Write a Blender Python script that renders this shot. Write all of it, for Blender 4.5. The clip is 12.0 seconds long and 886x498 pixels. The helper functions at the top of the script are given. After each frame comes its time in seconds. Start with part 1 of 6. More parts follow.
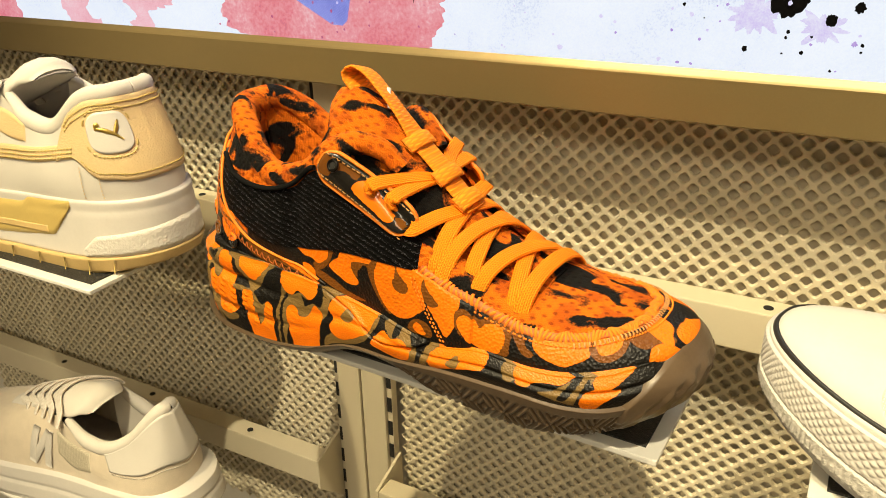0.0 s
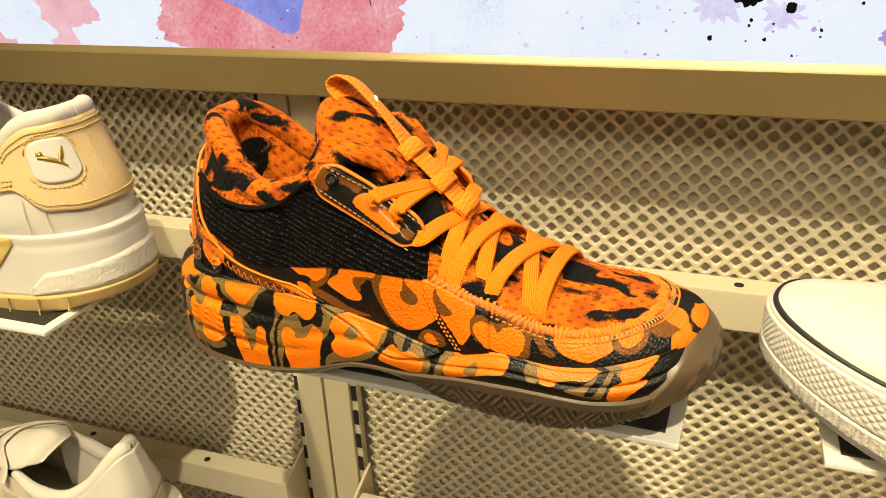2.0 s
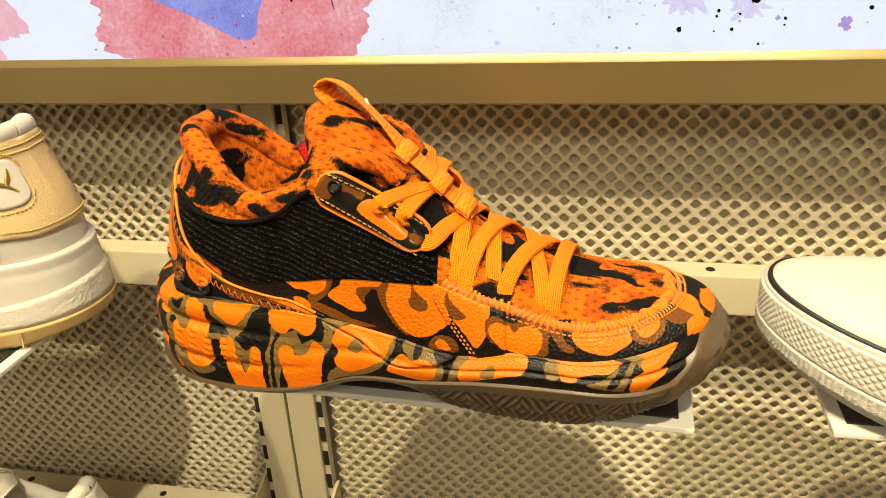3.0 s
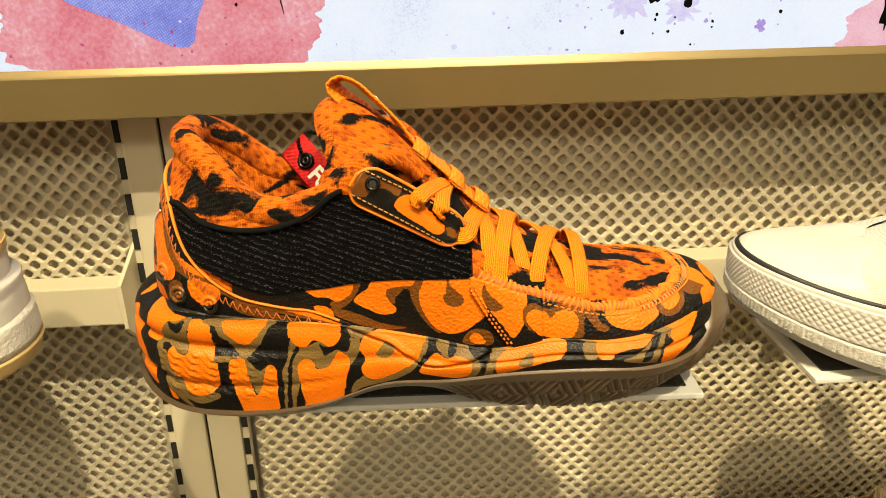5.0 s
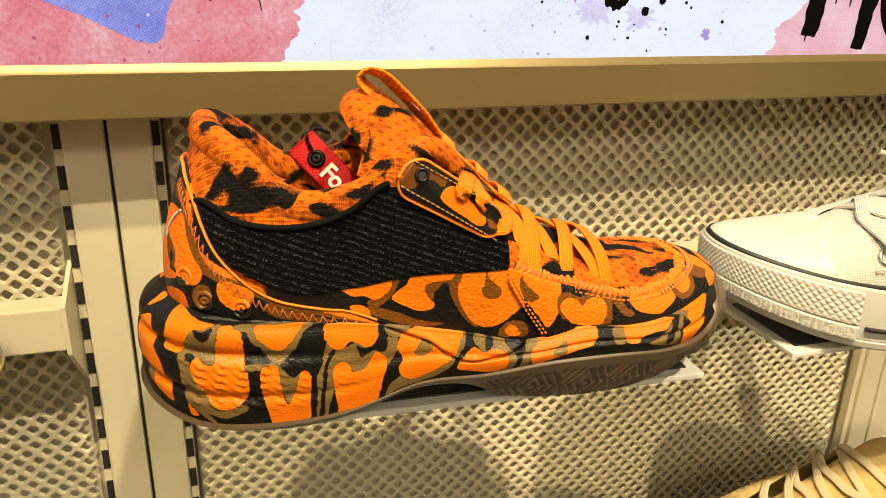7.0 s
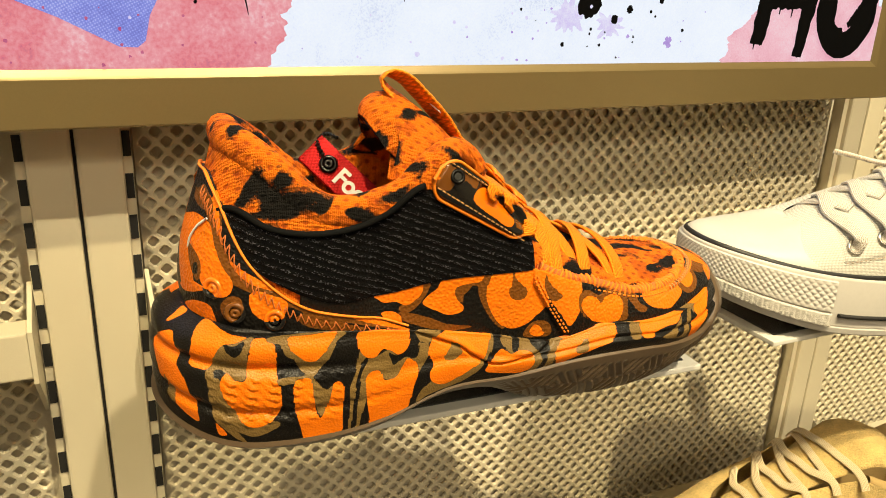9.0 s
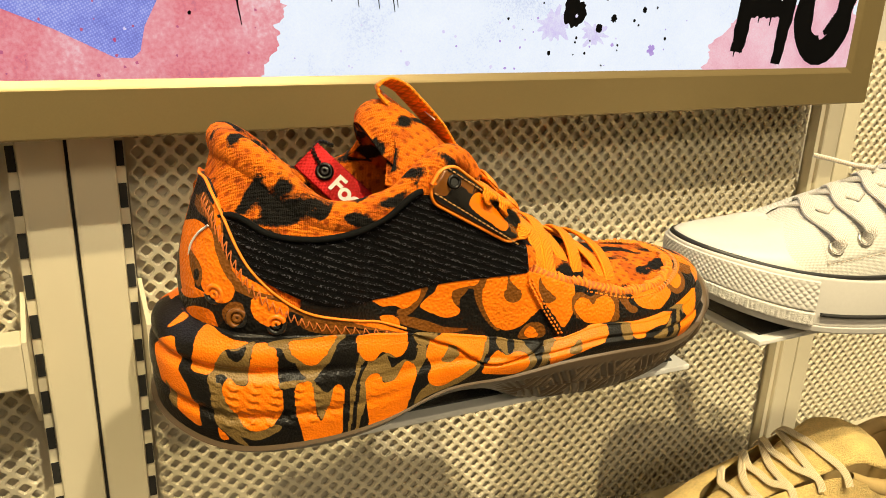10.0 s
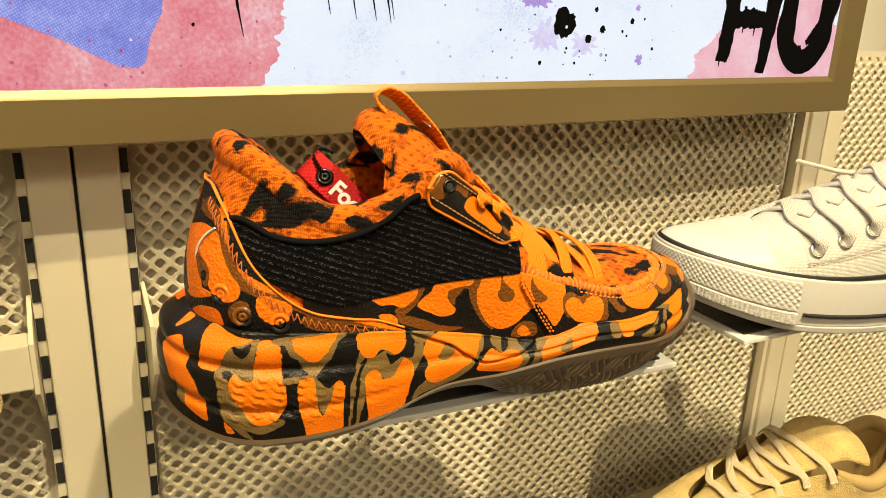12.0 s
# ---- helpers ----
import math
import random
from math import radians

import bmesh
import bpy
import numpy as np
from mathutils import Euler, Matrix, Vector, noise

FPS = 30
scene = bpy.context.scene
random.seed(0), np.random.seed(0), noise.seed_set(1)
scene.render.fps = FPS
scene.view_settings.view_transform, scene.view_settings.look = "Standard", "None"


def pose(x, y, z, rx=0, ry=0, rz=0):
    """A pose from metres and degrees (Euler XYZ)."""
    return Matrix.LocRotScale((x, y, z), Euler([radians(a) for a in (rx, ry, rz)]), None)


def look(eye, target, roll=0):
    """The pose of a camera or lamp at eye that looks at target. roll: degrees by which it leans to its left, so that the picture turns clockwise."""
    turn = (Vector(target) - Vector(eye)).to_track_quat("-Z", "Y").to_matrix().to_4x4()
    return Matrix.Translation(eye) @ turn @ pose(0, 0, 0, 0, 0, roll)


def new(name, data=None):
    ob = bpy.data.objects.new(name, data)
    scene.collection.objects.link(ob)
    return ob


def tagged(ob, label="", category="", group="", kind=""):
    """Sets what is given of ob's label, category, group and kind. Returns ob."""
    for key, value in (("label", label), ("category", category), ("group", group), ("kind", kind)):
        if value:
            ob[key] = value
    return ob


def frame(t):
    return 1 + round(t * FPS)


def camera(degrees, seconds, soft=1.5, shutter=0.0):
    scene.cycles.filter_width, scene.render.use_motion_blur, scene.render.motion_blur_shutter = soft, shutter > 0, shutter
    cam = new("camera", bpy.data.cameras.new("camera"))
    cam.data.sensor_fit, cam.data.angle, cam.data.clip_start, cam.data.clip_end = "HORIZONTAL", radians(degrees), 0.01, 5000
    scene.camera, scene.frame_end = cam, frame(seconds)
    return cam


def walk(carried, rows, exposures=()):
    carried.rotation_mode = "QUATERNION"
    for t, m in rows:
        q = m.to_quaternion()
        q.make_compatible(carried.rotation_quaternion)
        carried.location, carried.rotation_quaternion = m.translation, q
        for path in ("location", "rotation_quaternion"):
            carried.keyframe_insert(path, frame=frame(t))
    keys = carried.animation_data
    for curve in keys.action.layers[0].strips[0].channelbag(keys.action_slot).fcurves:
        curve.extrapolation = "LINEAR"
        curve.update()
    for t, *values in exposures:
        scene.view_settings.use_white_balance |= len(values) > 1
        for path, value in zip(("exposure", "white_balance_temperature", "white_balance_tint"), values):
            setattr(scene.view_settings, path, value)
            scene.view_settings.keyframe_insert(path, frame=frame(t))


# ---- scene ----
cam = camera(59.6, 12.0, soft=0.9)
PATH = [
    (0, (0.0018, -0.0063, 1.4035), (-0.7875, 1.4328, 0.6655), -1.1),
    (0.5, (-0.0027, -0.0099, 1.4035), (-0.7641, 1.4436, 0.6637), -1.3),
    (1, (-0.0117, -0.0153, 1.4044), (-0.7308, 1.4607, 0.6655), -1.6),
    (1.5, (-0.0279, -0.0189, 1.4044), (-0.6849, 1.485, 0.6637), -2.0),
    (2, (-0.0468, -0.0207, 1.4062), (-0.6183, 1.5138, 0.6592), -2.5),
    (2.5, (-0.0702, -0.0234, 1.4053), (-0.5418, 1.5444, 0.6565), -2.9),
    (3, (-0.0936, -0.0261, 1.4035), (-0.4518, 1.5732, 0.6592), -3.1),
    (5, (-0.198, -0.0369, 1.3909), (-0.081, 1.62, 0.6979), -1.1),
    (5.5, (-0.2178, -0.0351, 1.3864), (0.0018, 1.6182, 0.7105), -0.4),
    (6, (-0.2412, -0.0333, 1.3837), (0.0756, 1.611, 0.724), 0.3),
    (6.5, (-0.2655, -0.0297, 1.3801), (0.1395, 1.6002, 0.7312), 0.9),
    (7, (-0.2835, -0.0234, 1.3765), (0.2052, 1.5876, 0.7384), 1.4),
    (9, (-0.3375, -0.0027, 1.3693), (0.387, 1.5327, 0.7699), 2.3),
    (9.5, (-0.3438, -0.0027, 1.3693), (0.405, 1.5237, 0.7789), 2.2),
    (10, (-0.3465, -0.0063, 1.3693), (0.4203, 1.5165, 0.7915), 2.1),
    (10.5, (-0.3501, -0.0117, 1.3711), (0.4266, 1.5075, 0.7987), 2.1),
    (11, (-0.3528, -0.0153, 1.3711), (0.4302, 1.503, 0.805), 2.1),
    (11.5, (-0.3537, -0.0162, 1.3711), (0.4302, 1.5039, 0.8086), 2.1),
    (12, (-0.3546, -0.0189, 1.3711), (0.4302, 1.5021, 0.8122), 2.1),
]
walk(cam, [(t, look(eye, target, roll)) for t, eye, target, roll in PATH])

# ---- world and lamps ----
world = bpy.data.worlds.new("shop_air")
scene.world = world
world.use_nodes = True
world.node_tree.nodes["Background"].inputs[0].default_value = (1.0, 0.9, 0.74, 1)
world.node_tree.nodes["Background"].inputs[1].default_value = 0.12
scene.view_settings.exposure = 0.0


def spot(name, eye, target, watts, cone, radius, colour):
    data = bpy.data.lights.new(name, "SPOT")
    data.energy, data.spot_size, data.spot_blend = watts, radians(cone), 0.5
    data.shadow_soft_size, data.color = radius, colour
    ob = new(name, data)
    ob.matrix_world = look(eye, target)
    return ob


WARM = (1.0, 0.83, 0.47)
spot("track_spot_main", (-0.62, -0.64, 3.25), (0.10, 0.45, 1.10), 225, 36, 0.03, WARM)
spot("track_spot_right", (0.20, -0.95, 3.25), (0.0, 0.45, 1.1), 245, 34, 0.025, (1.0, 0.86, 0.56))
# Unseen area lamp, added as soft fill for the shaded zones.
ceil = bpy.data.lights.new("ceiling_fill", "AREA")
ceil.shape, ceil.size, ceil.size_y, ceil.energy, ceil.color = "RECTANGLE", 5.0, 0.8, 86, (1.0, 0.86, 0.60)
new("ceiling_fill", ceil).matrix_world = look((-0.2, -2.75, 3.40), (-0.2, -1.9, 0))


# ---- materials ----
def nodes(name):
    m = bpy.data.materials.new(name)
    m.use_nodes = True
    t = m.node_tree
    return m, t, t.nodes["Principled BSDF"]


def node(t, kind, **kw):
    n = t.nodes.new(kind)
    for k, v in kw.items():
        n.inputs[k].default_value = v
    return n


def coords(t, scale=(1, 1, 1), rot=(0, 0, 0)):
    c = t.nodes.new("ShaderNodeTexCoord")
    mp = t.nodes.new("ShaderNodeMapping")
    mp.inputs["Scale"].default_value = scale
    mp.inputs["Rotation"].default_value = rot
    t.links.new(c.outputs["Object"], mp.inputs["Vector"])
    return mp.outputs["Vector"]


def ramp(t, fac, stops, interp="LINEAR"):
    r = t.nodes.new("ShaderNodeValToRGB")
    r.color_ramp.interpolation = interp
    e = r.color_ramp.elements
    while len(e) < len(stops):
        e.new(0.5)
    for el, (p, c) in zip(e, stops):
        el.position, el.color = p, (*c, 1)
    t.links.new(fac, r.inputs["Fac"])
    return r.outputs["Color"]


def maths(t, op, a, b):
    n = t.nodes.new("ShaderNodeMath")
    n.operation = op
    for i, v in enumerate((a, b)):
        if isinstance(v, (int, float)):
            n.inputs[i].default_value = v
        else:
            t.links.new(v, n.inputs[i])
    return n.outputs[0]


def mix(t, fac, a, b, blend="MIX"):
    n = t.nodes.new("ShaderNodeMix")
    n.data_type, n.blend_type = "RGBA", blend
    for i, v in ((0, fac), (6, a), (7, b)):
        if isinstance(v, (int, float)):
            n.inputs[i].default_value = v
        elif isinstance(v, tuple):
            n.inputs[i].default_value = (*v, 1)
        else:
            t.links.new(v, n.inputs[i])
    return n.outputs[2]


def bumped(t, b, height, strength, distance):
    n = node(t, "ShaderNodeBump", Strength=strength, Distance=distance)
    t.links.new(height, n.inputs["Height"])
    t.links.new(n.outputs["Normal"], b.inputs["Normal"])


def grain(t, v, scale, detail=3.0, rough=0.6):
    n = node(t, "ShaderNodeTexNoise", Scale=scale, Detail=detail, Roughness=rough)
    t.links.new(v, n.inputs["Vector"])
    return n.outputs["Fac"]


def surface(name, colour, rough=0.5, metal=0.0, fine=900.0, broad=40.0, vary=0.12, relief=0.15, depth=0.0004, sheen=0.0, coat=0.0):
    """Plain matter with grain and broad unevenness."""
    m, t, b = nodes(name)
    v = coords(t)
    g, w = grain(t, v, fine), grain(t, v, broad, 4)
    mixed = maths(t, "ADD", maths(t, "MULTIPLY", g, 0.4), maths(t, "MULTIPLY", w, 0.6))
    dark = tuple(c * (1 - vary) for c in colour)
    light = tuple(min(1, c * (1 + vary * 0.5)) for c in colour)
    t.links.new(ramp(t, mixed, ((0.3, dark), (0.7, light))), b.inputs["Base Color"])
    b.inputs["Roughness"].default_value, b.inputs["Metallic"].default_value = rough, metal
    b.inputs["Sheen Weight"].default_value = sheen
    b.inputs["Coat Weight"].default_value = coat
    bumped(t, b, g, relief, depth)
    return m


def weave(t, v, scale, squash=1.0):
    """Height of a plain weave: two crossed sets of threads."""
    hs = []
    for axis, sc in (("X", scale), ("Z", scale * squash)):
        w = node(t, "ShaderNodeTexWave", Scale=sc, Distortion=0.6)
        w.bands_direction = axis
        t.links.new(v, w.inputs["Vector"])
        hs.append(w.outputs["Fac"])
    return maths(t, "MULTIPLY", hs[0], hs[1])


ORANGE, BROWN, OLIVE, BLACK = (0.88, 0.185, 0.003), (0.17, 0.055, 0.006), (0.19, 0.115, 0.035), (0.006, 0.005, 0.004)


def camo(name, kind):
    """Camouflage print, read from the shapes laid on the mesh; kind: leather, patent or foam."""
    m, t, b = nodes(name)
    v = coords(t)
    at = t.nodes.new("ShaderNodeAttribute")
    at.attribute_name = "blot"
    sep = t.nodes.new("ShaderNodeSeparateColor")
    t.links.new(at.outputs["Color"], sep.inputs[0])
    n = maths(t, "MULTIPLY", maths(t, "SUBTRACT", grain(t, v, 260, 2), 0.5), 0.02)
    under = ramp(t, maths(t, "ADD", sep.outputs[1], n), ((0.492, BLACK), (0.508, OLIVE if kind == "foam" else BROWN)))
    col = mix(t, ramp(t, maths(t, "ADD", sep.outputs[0], n), ((0.492, (0, 0, 0)), (0.508, (1, 1, 1)))), under, ORANGE)
    wear = grain(t, v, 60, 3)
    col = mix(t, 1.0, col, ramp(t, wear, ((0.3, (0.84, 0.84, 0.84)), (0.7, (1, 1, 1)))), "MULTIPLY")
    if kind == "patent":
        b.inputs["Roughness"].default_value = 0.16
        b.inputs["Coat Weight"].default_value = 0.8
        bumped(t, b, grain(t, v, 120, 2), 0.25, 0.0006)
    else:
        vo = node(t, "ShaderNodeTexVoronoi", Scale=720 if kind == "leather" else 1100)
        t.links.new(v, vo.inputs["Vector"])
        b.inputs["Roughness"].default_value = 0.42 if kind == "leather" else 0.36
        b.inputs["Specular IOR Level"].default_value = 0.25
        h = maths(t, "ADD", vo.outputs["Distance"], maths(t, "MULTIPLY", grain(t, v, 230, 3), 1.2))
        bumped(t, b, h, 0.6, 0.0007 if kind == "leather" else 0.00035)
    t.links.new(col, b.inputs["Base Color"])
    return m


def camo_cloth():
    """Camouflage jacquard: frayed black and brown clouds in orange, with rows of dimples."""
    m, t, b = nodes("camo_textile")
    v = coords(t)
    fray = maths(t, "MULTIPLY", maths(t, "SUBTRACT", grain(t, v, 900, 1), 0.5), 0.10)
    cloud = node(t, "ShaderNodeTexNoise", Scale=62, Detail=1.5, Roughness=0.5, Distortion=0.9)
    t.links.new(coords(t, (0.75, 1, 1.15), (0.2, 0.6, 0.1)), cloud.inputs["Vector"])
    f = maths(t, "ADD", cloud.outputs["Fac"], fray)
    tint = maths(t, "ADD", grain(t, coords(t, (1, 1, 1), (0.9, 0.2, 0.5)), 95, 1.5), maths(t, "MULTIPLY", fray, 1.3))
    base = mix(t, ramp(t, tint, ((0.52, (0, 0, 0)), (0.60, (1, 1, 1)))), (0.85, 0.19, 0.004), (0.58, 0.115, 0.004))
    col = mix(t, ramp(t, f, ((0.520, (0, 0, 0)), (0.545, (1, 1, 1)))), base, (0.26, 0.062, 0.005))
    col = mix(t, ramp(t, f, ((0.550, (0, 0, 0)), (0.572, (1, 1, 1)))), col, BLACK)
    pores = node(t, "ShaderNodeTexVoronoi", Scale=240, Randomness=0.06)
    pores.voronoi_dimensions = "2D"
    t.links.new(coords(t, (0.75, 1.1, 1.1), (radians(-45), 0, radians(45))), pores.inputs["Vector"])
    yarn = node(t, "ShaderNodeTexVoronoi", Scale=1300, Randomness=0.35)
    t.links.new(coords(t, (1, 1, 1.5)), yarn.inputs["Vector"])
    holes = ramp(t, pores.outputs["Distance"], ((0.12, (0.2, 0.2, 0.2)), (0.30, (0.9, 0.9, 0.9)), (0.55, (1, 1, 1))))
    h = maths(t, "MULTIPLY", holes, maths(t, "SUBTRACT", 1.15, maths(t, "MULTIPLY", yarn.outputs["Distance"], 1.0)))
    # Shade in the dimples and yarn gaps is multiplied into the colour.
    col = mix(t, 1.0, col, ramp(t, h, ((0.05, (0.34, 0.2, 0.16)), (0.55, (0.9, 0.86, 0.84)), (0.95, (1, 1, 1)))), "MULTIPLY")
    b.inputs["Roughness"].default_value = 0.85
    b.inputs["Specular IOR Level"].default_value = 0.2
    bumped(t, b, h, 0.9, 0.0011)
    t.links.new(col, b.inputs["Base Color"])
    return m


def knit_black():
    m, t, b = nodes("black_knit")
    v = coords(t, rot=(0, radians(-22), 0))
    w = node(t, "ShaderNodeTexWave", Scale=108, Distortion=0.5, Detail=2)
    w.bands_direction = "Z"
    w.inputs["Detail Scale"].default_value = 14
    t.links.new(v, w.inputs["Vector"])
    fleck = node(t, "ShaderNodeTexVoronoi", Scale=2200)
    t.links.new(coords(t, (1, 1, 1.4)), fleck.inputs["Vector"])
    sep = t.nodes.new("ShaderNodeSeparateColor")
    t.links.new(fleck.outputs["Color"], sep.inputs[0])
    h = maths(t, "ADD", maths(t, "MULTIPLY", w.outputs["Fac"], 0.55), maths(t, "MULTIPLY", fleck.outputs["Distance"], 0.55))
    spark = maths(t, "MULTIPLY", ramp(t, sep.outputs[0], ((0.55, (0, 0, 0)), (0.95, (1, 1, 1)))), ramp(t, w.outputs["Fac"], ((0.3, (0.1, 0.1, 0.1)), (0.8, (1, 1, 1)))))
    t.links.new(ramp(t, spark, ((0.1, (0.0022, 0.0022, 0.0026)), (0.5, (0.008, 0.0075, 0.009)), (0.9, (0.11, 0.105, 0.12)))), b.inputs["Base Color"])
    b.inputs["Roughness"].default_value = 0.6
    b.inputs["Specular IOR Level"].default_value = 0.07
    bumped(t, b, h, 1.0, 0.0016)
    return m


def braid(name, colour, scale=420):
    m, t, b = nodes(name)
    v = coords(t)
    h = weave(t, v, scale)
    # Low gaps of the weave are tinted darker: their shade, put into the colour.
    dark = tuple(c * 0.72 for c in colour)
    t.links.new(ramp(t, h, ((0.0, dark), (0.3, colour))), b.inputs["Base Color"])
    b.inputs["Roughness"].default_value = 0.7
    b.inputs["Specular IOR Level"].default_value = 0.3
    bumped(t, b, h, 0.6, 0.0005)
    return m


def laced(name, colour):
    """Flat braid: rows of chevrons that follow the lace."""
    m, t, b = nodes(name)
    at = t.nodes.new("ShaderNodeAttribute")
    at.attribute_name = "strand"
    sep = t.nodes.new("ShaderNodeSeparateXYZ")
    t.links.new(at.outputs["Vector"], sep.inputs[0])
    fold = maths(t, "PINGPONG", maths(t, "ADD", sep.outputs["Y"], 0.02), 0.0010)
    wave = maths(t, "SINE", maths(t, "ADD", maths(t, "MULTIPLY", sep.outputs["X"], 4200.0), maths(t, "MULTIPLY", fold, 4200.0)), 0.0)
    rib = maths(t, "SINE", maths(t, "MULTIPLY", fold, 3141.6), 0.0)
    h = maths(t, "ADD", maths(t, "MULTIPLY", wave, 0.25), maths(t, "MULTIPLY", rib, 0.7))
    # Grooves between ribs and chevrons carry their shade in the colour, besides the bump.
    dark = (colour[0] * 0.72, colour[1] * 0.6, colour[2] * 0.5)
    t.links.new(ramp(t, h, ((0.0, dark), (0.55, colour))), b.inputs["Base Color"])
    b.inputs["Roughness"].default_value = 0.65
    b.inputs["Specular IOR Level"].default_value = 0.25
    bumped(t, b, h, 0.8, 0.0006)
    return m


def glow(name, stops, scale, strength, detail=6.0, fine=900.0, cloth=0.0):
    """Backlit print: blotchy watercolour that lets the lamp behind it through."""
    m, t, b = nodes(name)
    v = coords(t)
    n = maths(t, "ADD", maths(t, "MULTIPLY", grain(t, v, scale, detail, 0.7), 0.65), maths(t, "MULTIPLY", grain(t, v, fine, 3), 0.35))
    if cloth:
        n = maths(t, "ADD", n, maths(t, "MULTIPLY", maths(t, "SUBTRACT", weave(t, coords(t, rot=(0, 0.5, 0)), cloth), 0.25), 0.22))
    c = ramp(t, n, stops)
    t.links.new(c, b.inputs["Emission Color"])
    b.inputs["Base Color"].default_value = (0.04, 0.04, 0.04, 1)
    b.inputs["Emission Strength"].default_value = strength
    b.inputs["Roughness"].default_value = 0.35
    return m


CREAM = surface("cream_powder_coat", (0.62, 0.55, 0.40), 0.42, fine=1500, broad=9, vary=0.06, relief=0.08, depth=0.0003)
CREAM_BACK = surface("cream_back_sheet", (0.60, 0.53, 0.40), 0.6, fine=900, broad=7, vary=0.1, relief=0.05)
CHAMPAGNE = surface("champagne_anodised", (0.23, 0.17, 0.075), 0.38, metal=0.5, fine=1200, broad=5, vary=0.08, relief=0.05, depth=0.0002)
# Near-black colour that stands in for the shade inside slots, gaps and holes.
HOLE_SHADE = surface("hole_shade", (0.01, 0.009, 0.008), 0.8)
ACRYLIC = surface("white_acrylic", (0.74, 0.72, 0.66), 0.22, fine=600, broad=15, vary=0.04, relief=0.03)
PLASTER = surface("shop_plaster", (0.62, 0.58, 0.50), 0.8, fine=200, broad=2, vary=0.08)
FLOOR = surface("shop_floor", (0.35, 0.32, 0.28), 0.4, fine=150, broad=3, vary=0.15)
KNIT = knit_black()
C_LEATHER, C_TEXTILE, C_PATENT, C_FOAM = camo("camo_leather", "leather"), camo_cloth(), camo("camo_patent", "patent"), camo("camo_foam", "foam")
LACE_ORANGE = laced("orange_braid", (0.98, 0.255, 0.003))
WEB_ORANGE = braid("orange_webbing", (0.93, 0.26, 0.004), 170)
EDGE_ORANGE = surface("orange_leather_edge", (0.88, 0.22, 0.006), 0.6, fine=1200, relief=0.3)
THREAD = surface("orange_thread", (0.90, 0.215, 0.006), 0.85, fine=2500, relief=0.3)
THREAD_DARK = surface("burnt_orange_thread", (0.50, 0.13, 0.02), 0.6, fine=2500, relief=0.3)
THREAD_PALE = surface("pale_thread", (0.55, 0.27, 0.08), 0.6, fine=2500, relief=0.3)
SMOKE = surface("smoky_rubber", (0.115, 0.076, 0.044), 0.36, fine=700, broad=60, vary=0.2, relief=0.12)
PIPING = surface("black_piping", (0.005, 0.005, 0.005), 0.85, fine=2500, relief=0.6)
PIPING.node_tree.nodes["Principled BSDF"].inputs["Specular IOR Level"].default_value = 0.1
STEEL = surface("nickel_ring", (0.55, 0.52, 0.46), 0.25, metal=1.0, relief=0.03)
GUNMETAL = surface("gunmetal", (0.03, 0.028, 0.026), 0.28, metal=1.0, relief=0.03)
RED_TAPE = braid("red_ribbon", (0.62, 0.012, 0.012), 500)
WHITE_PRINT = surface("white_print", (0.85, 0.83, 0.80), 0.5, relief=0.02)
WHITE_LEATHER = surface("white_leather", (0.57, 0.535, 0.485), 0.42, fine=1100, broad=30, vary=0.06, relief=0.2)
WHITE_RUBBER = surface("white_rubber", (0.60, 0.565, 0.52), 0.45, fine=500, broad=30, vary=0.06, relief=0.1)
WHITE_CANVAS = braid("white_canvas", (0.68, 0.65, 0.59), 380)
WHITE_LACE = laced("white_lace", (0.72, 0.69, 0.63))
WHITE_LINING = surface("white_lining", (0.58, 0.54, 0.48), 0.85, fine=1500, broad=30, vary=0.1, relief=0.4)
PEACH = surface("peach_leather", (0.64, 0.47, 0.24), 0.55, fine=650, broad=40, vary=0.10, relief=0.6, depth=0.0008)
MUSTARD = surface("mustard_plastic", (0.52, 0.38, 0.12), 0.35, fine=700, broad=40, vary=0.08)
GUM = surface("gum_rubber", (0.60, 0.42, 0.17), 0.55, fine=600, broad=40, vary=0.12, relief=0.3)
PEBBLE = surface("pebbled_white_rubber", (0.64, 0.60, 0.54), 0.55, fine=380, broad=30, vary=0.08, relief=0.9, depth=0.0012)
GOLD = surface("gold_foil", (0.55, 0.38, 0.10), 0.3, metal=0.9)
BLACK_RUBBER = surface("black_rubber", (0.015, 0.014, 0.013), 0.45)
SUEDE_PALE = surface("pale_suede", (0.60, 0.51, 0.39), 0.9, fine=1400, broad=60, vary=0.16, relief=0.5, sheen=0.3)
SUEDE_TAN = surface("hairy_tan_suede", (0.76, 0.53, 0.19), 0.95, fine=800, broad=70, vary=0.4, relief=1.0, depth=0.0022, sheen=0.05)
TAN_LINING = surface("tan_lining", (0.50, 0.34, 0.13), 0.8, fine=1200, broad=30, vary=0.15, relief=0.3)
TAN_LACE = laced("tan_lace", (0.74, 0.62, 0.40))
MESH_CREAM = braid("cream_mesh", (0.56, 0.50, 0.38), 300)


def glitter():
    m, t, b = nodes("black_grit_pad")
    v = coords(t)
    vo = node(t, "ShaderNodeTexVoronoi", Scale=1500)
    t.links.new(v, vo.inputs["Vector"])
    t.links.new(ramp(t, vo.outputs["Color"], ((0.86, (0.014, 0.014, 0.014)), (0.95, (0.16, 0.15, 0.13)))), b.inputs["Base Color"])
    b.inputs["Roughness"].default_value = 0.5
    bumped(t, b, vo.outputs["Distance"], 0.8, 0.0006)
    return m


PAD = glitter()


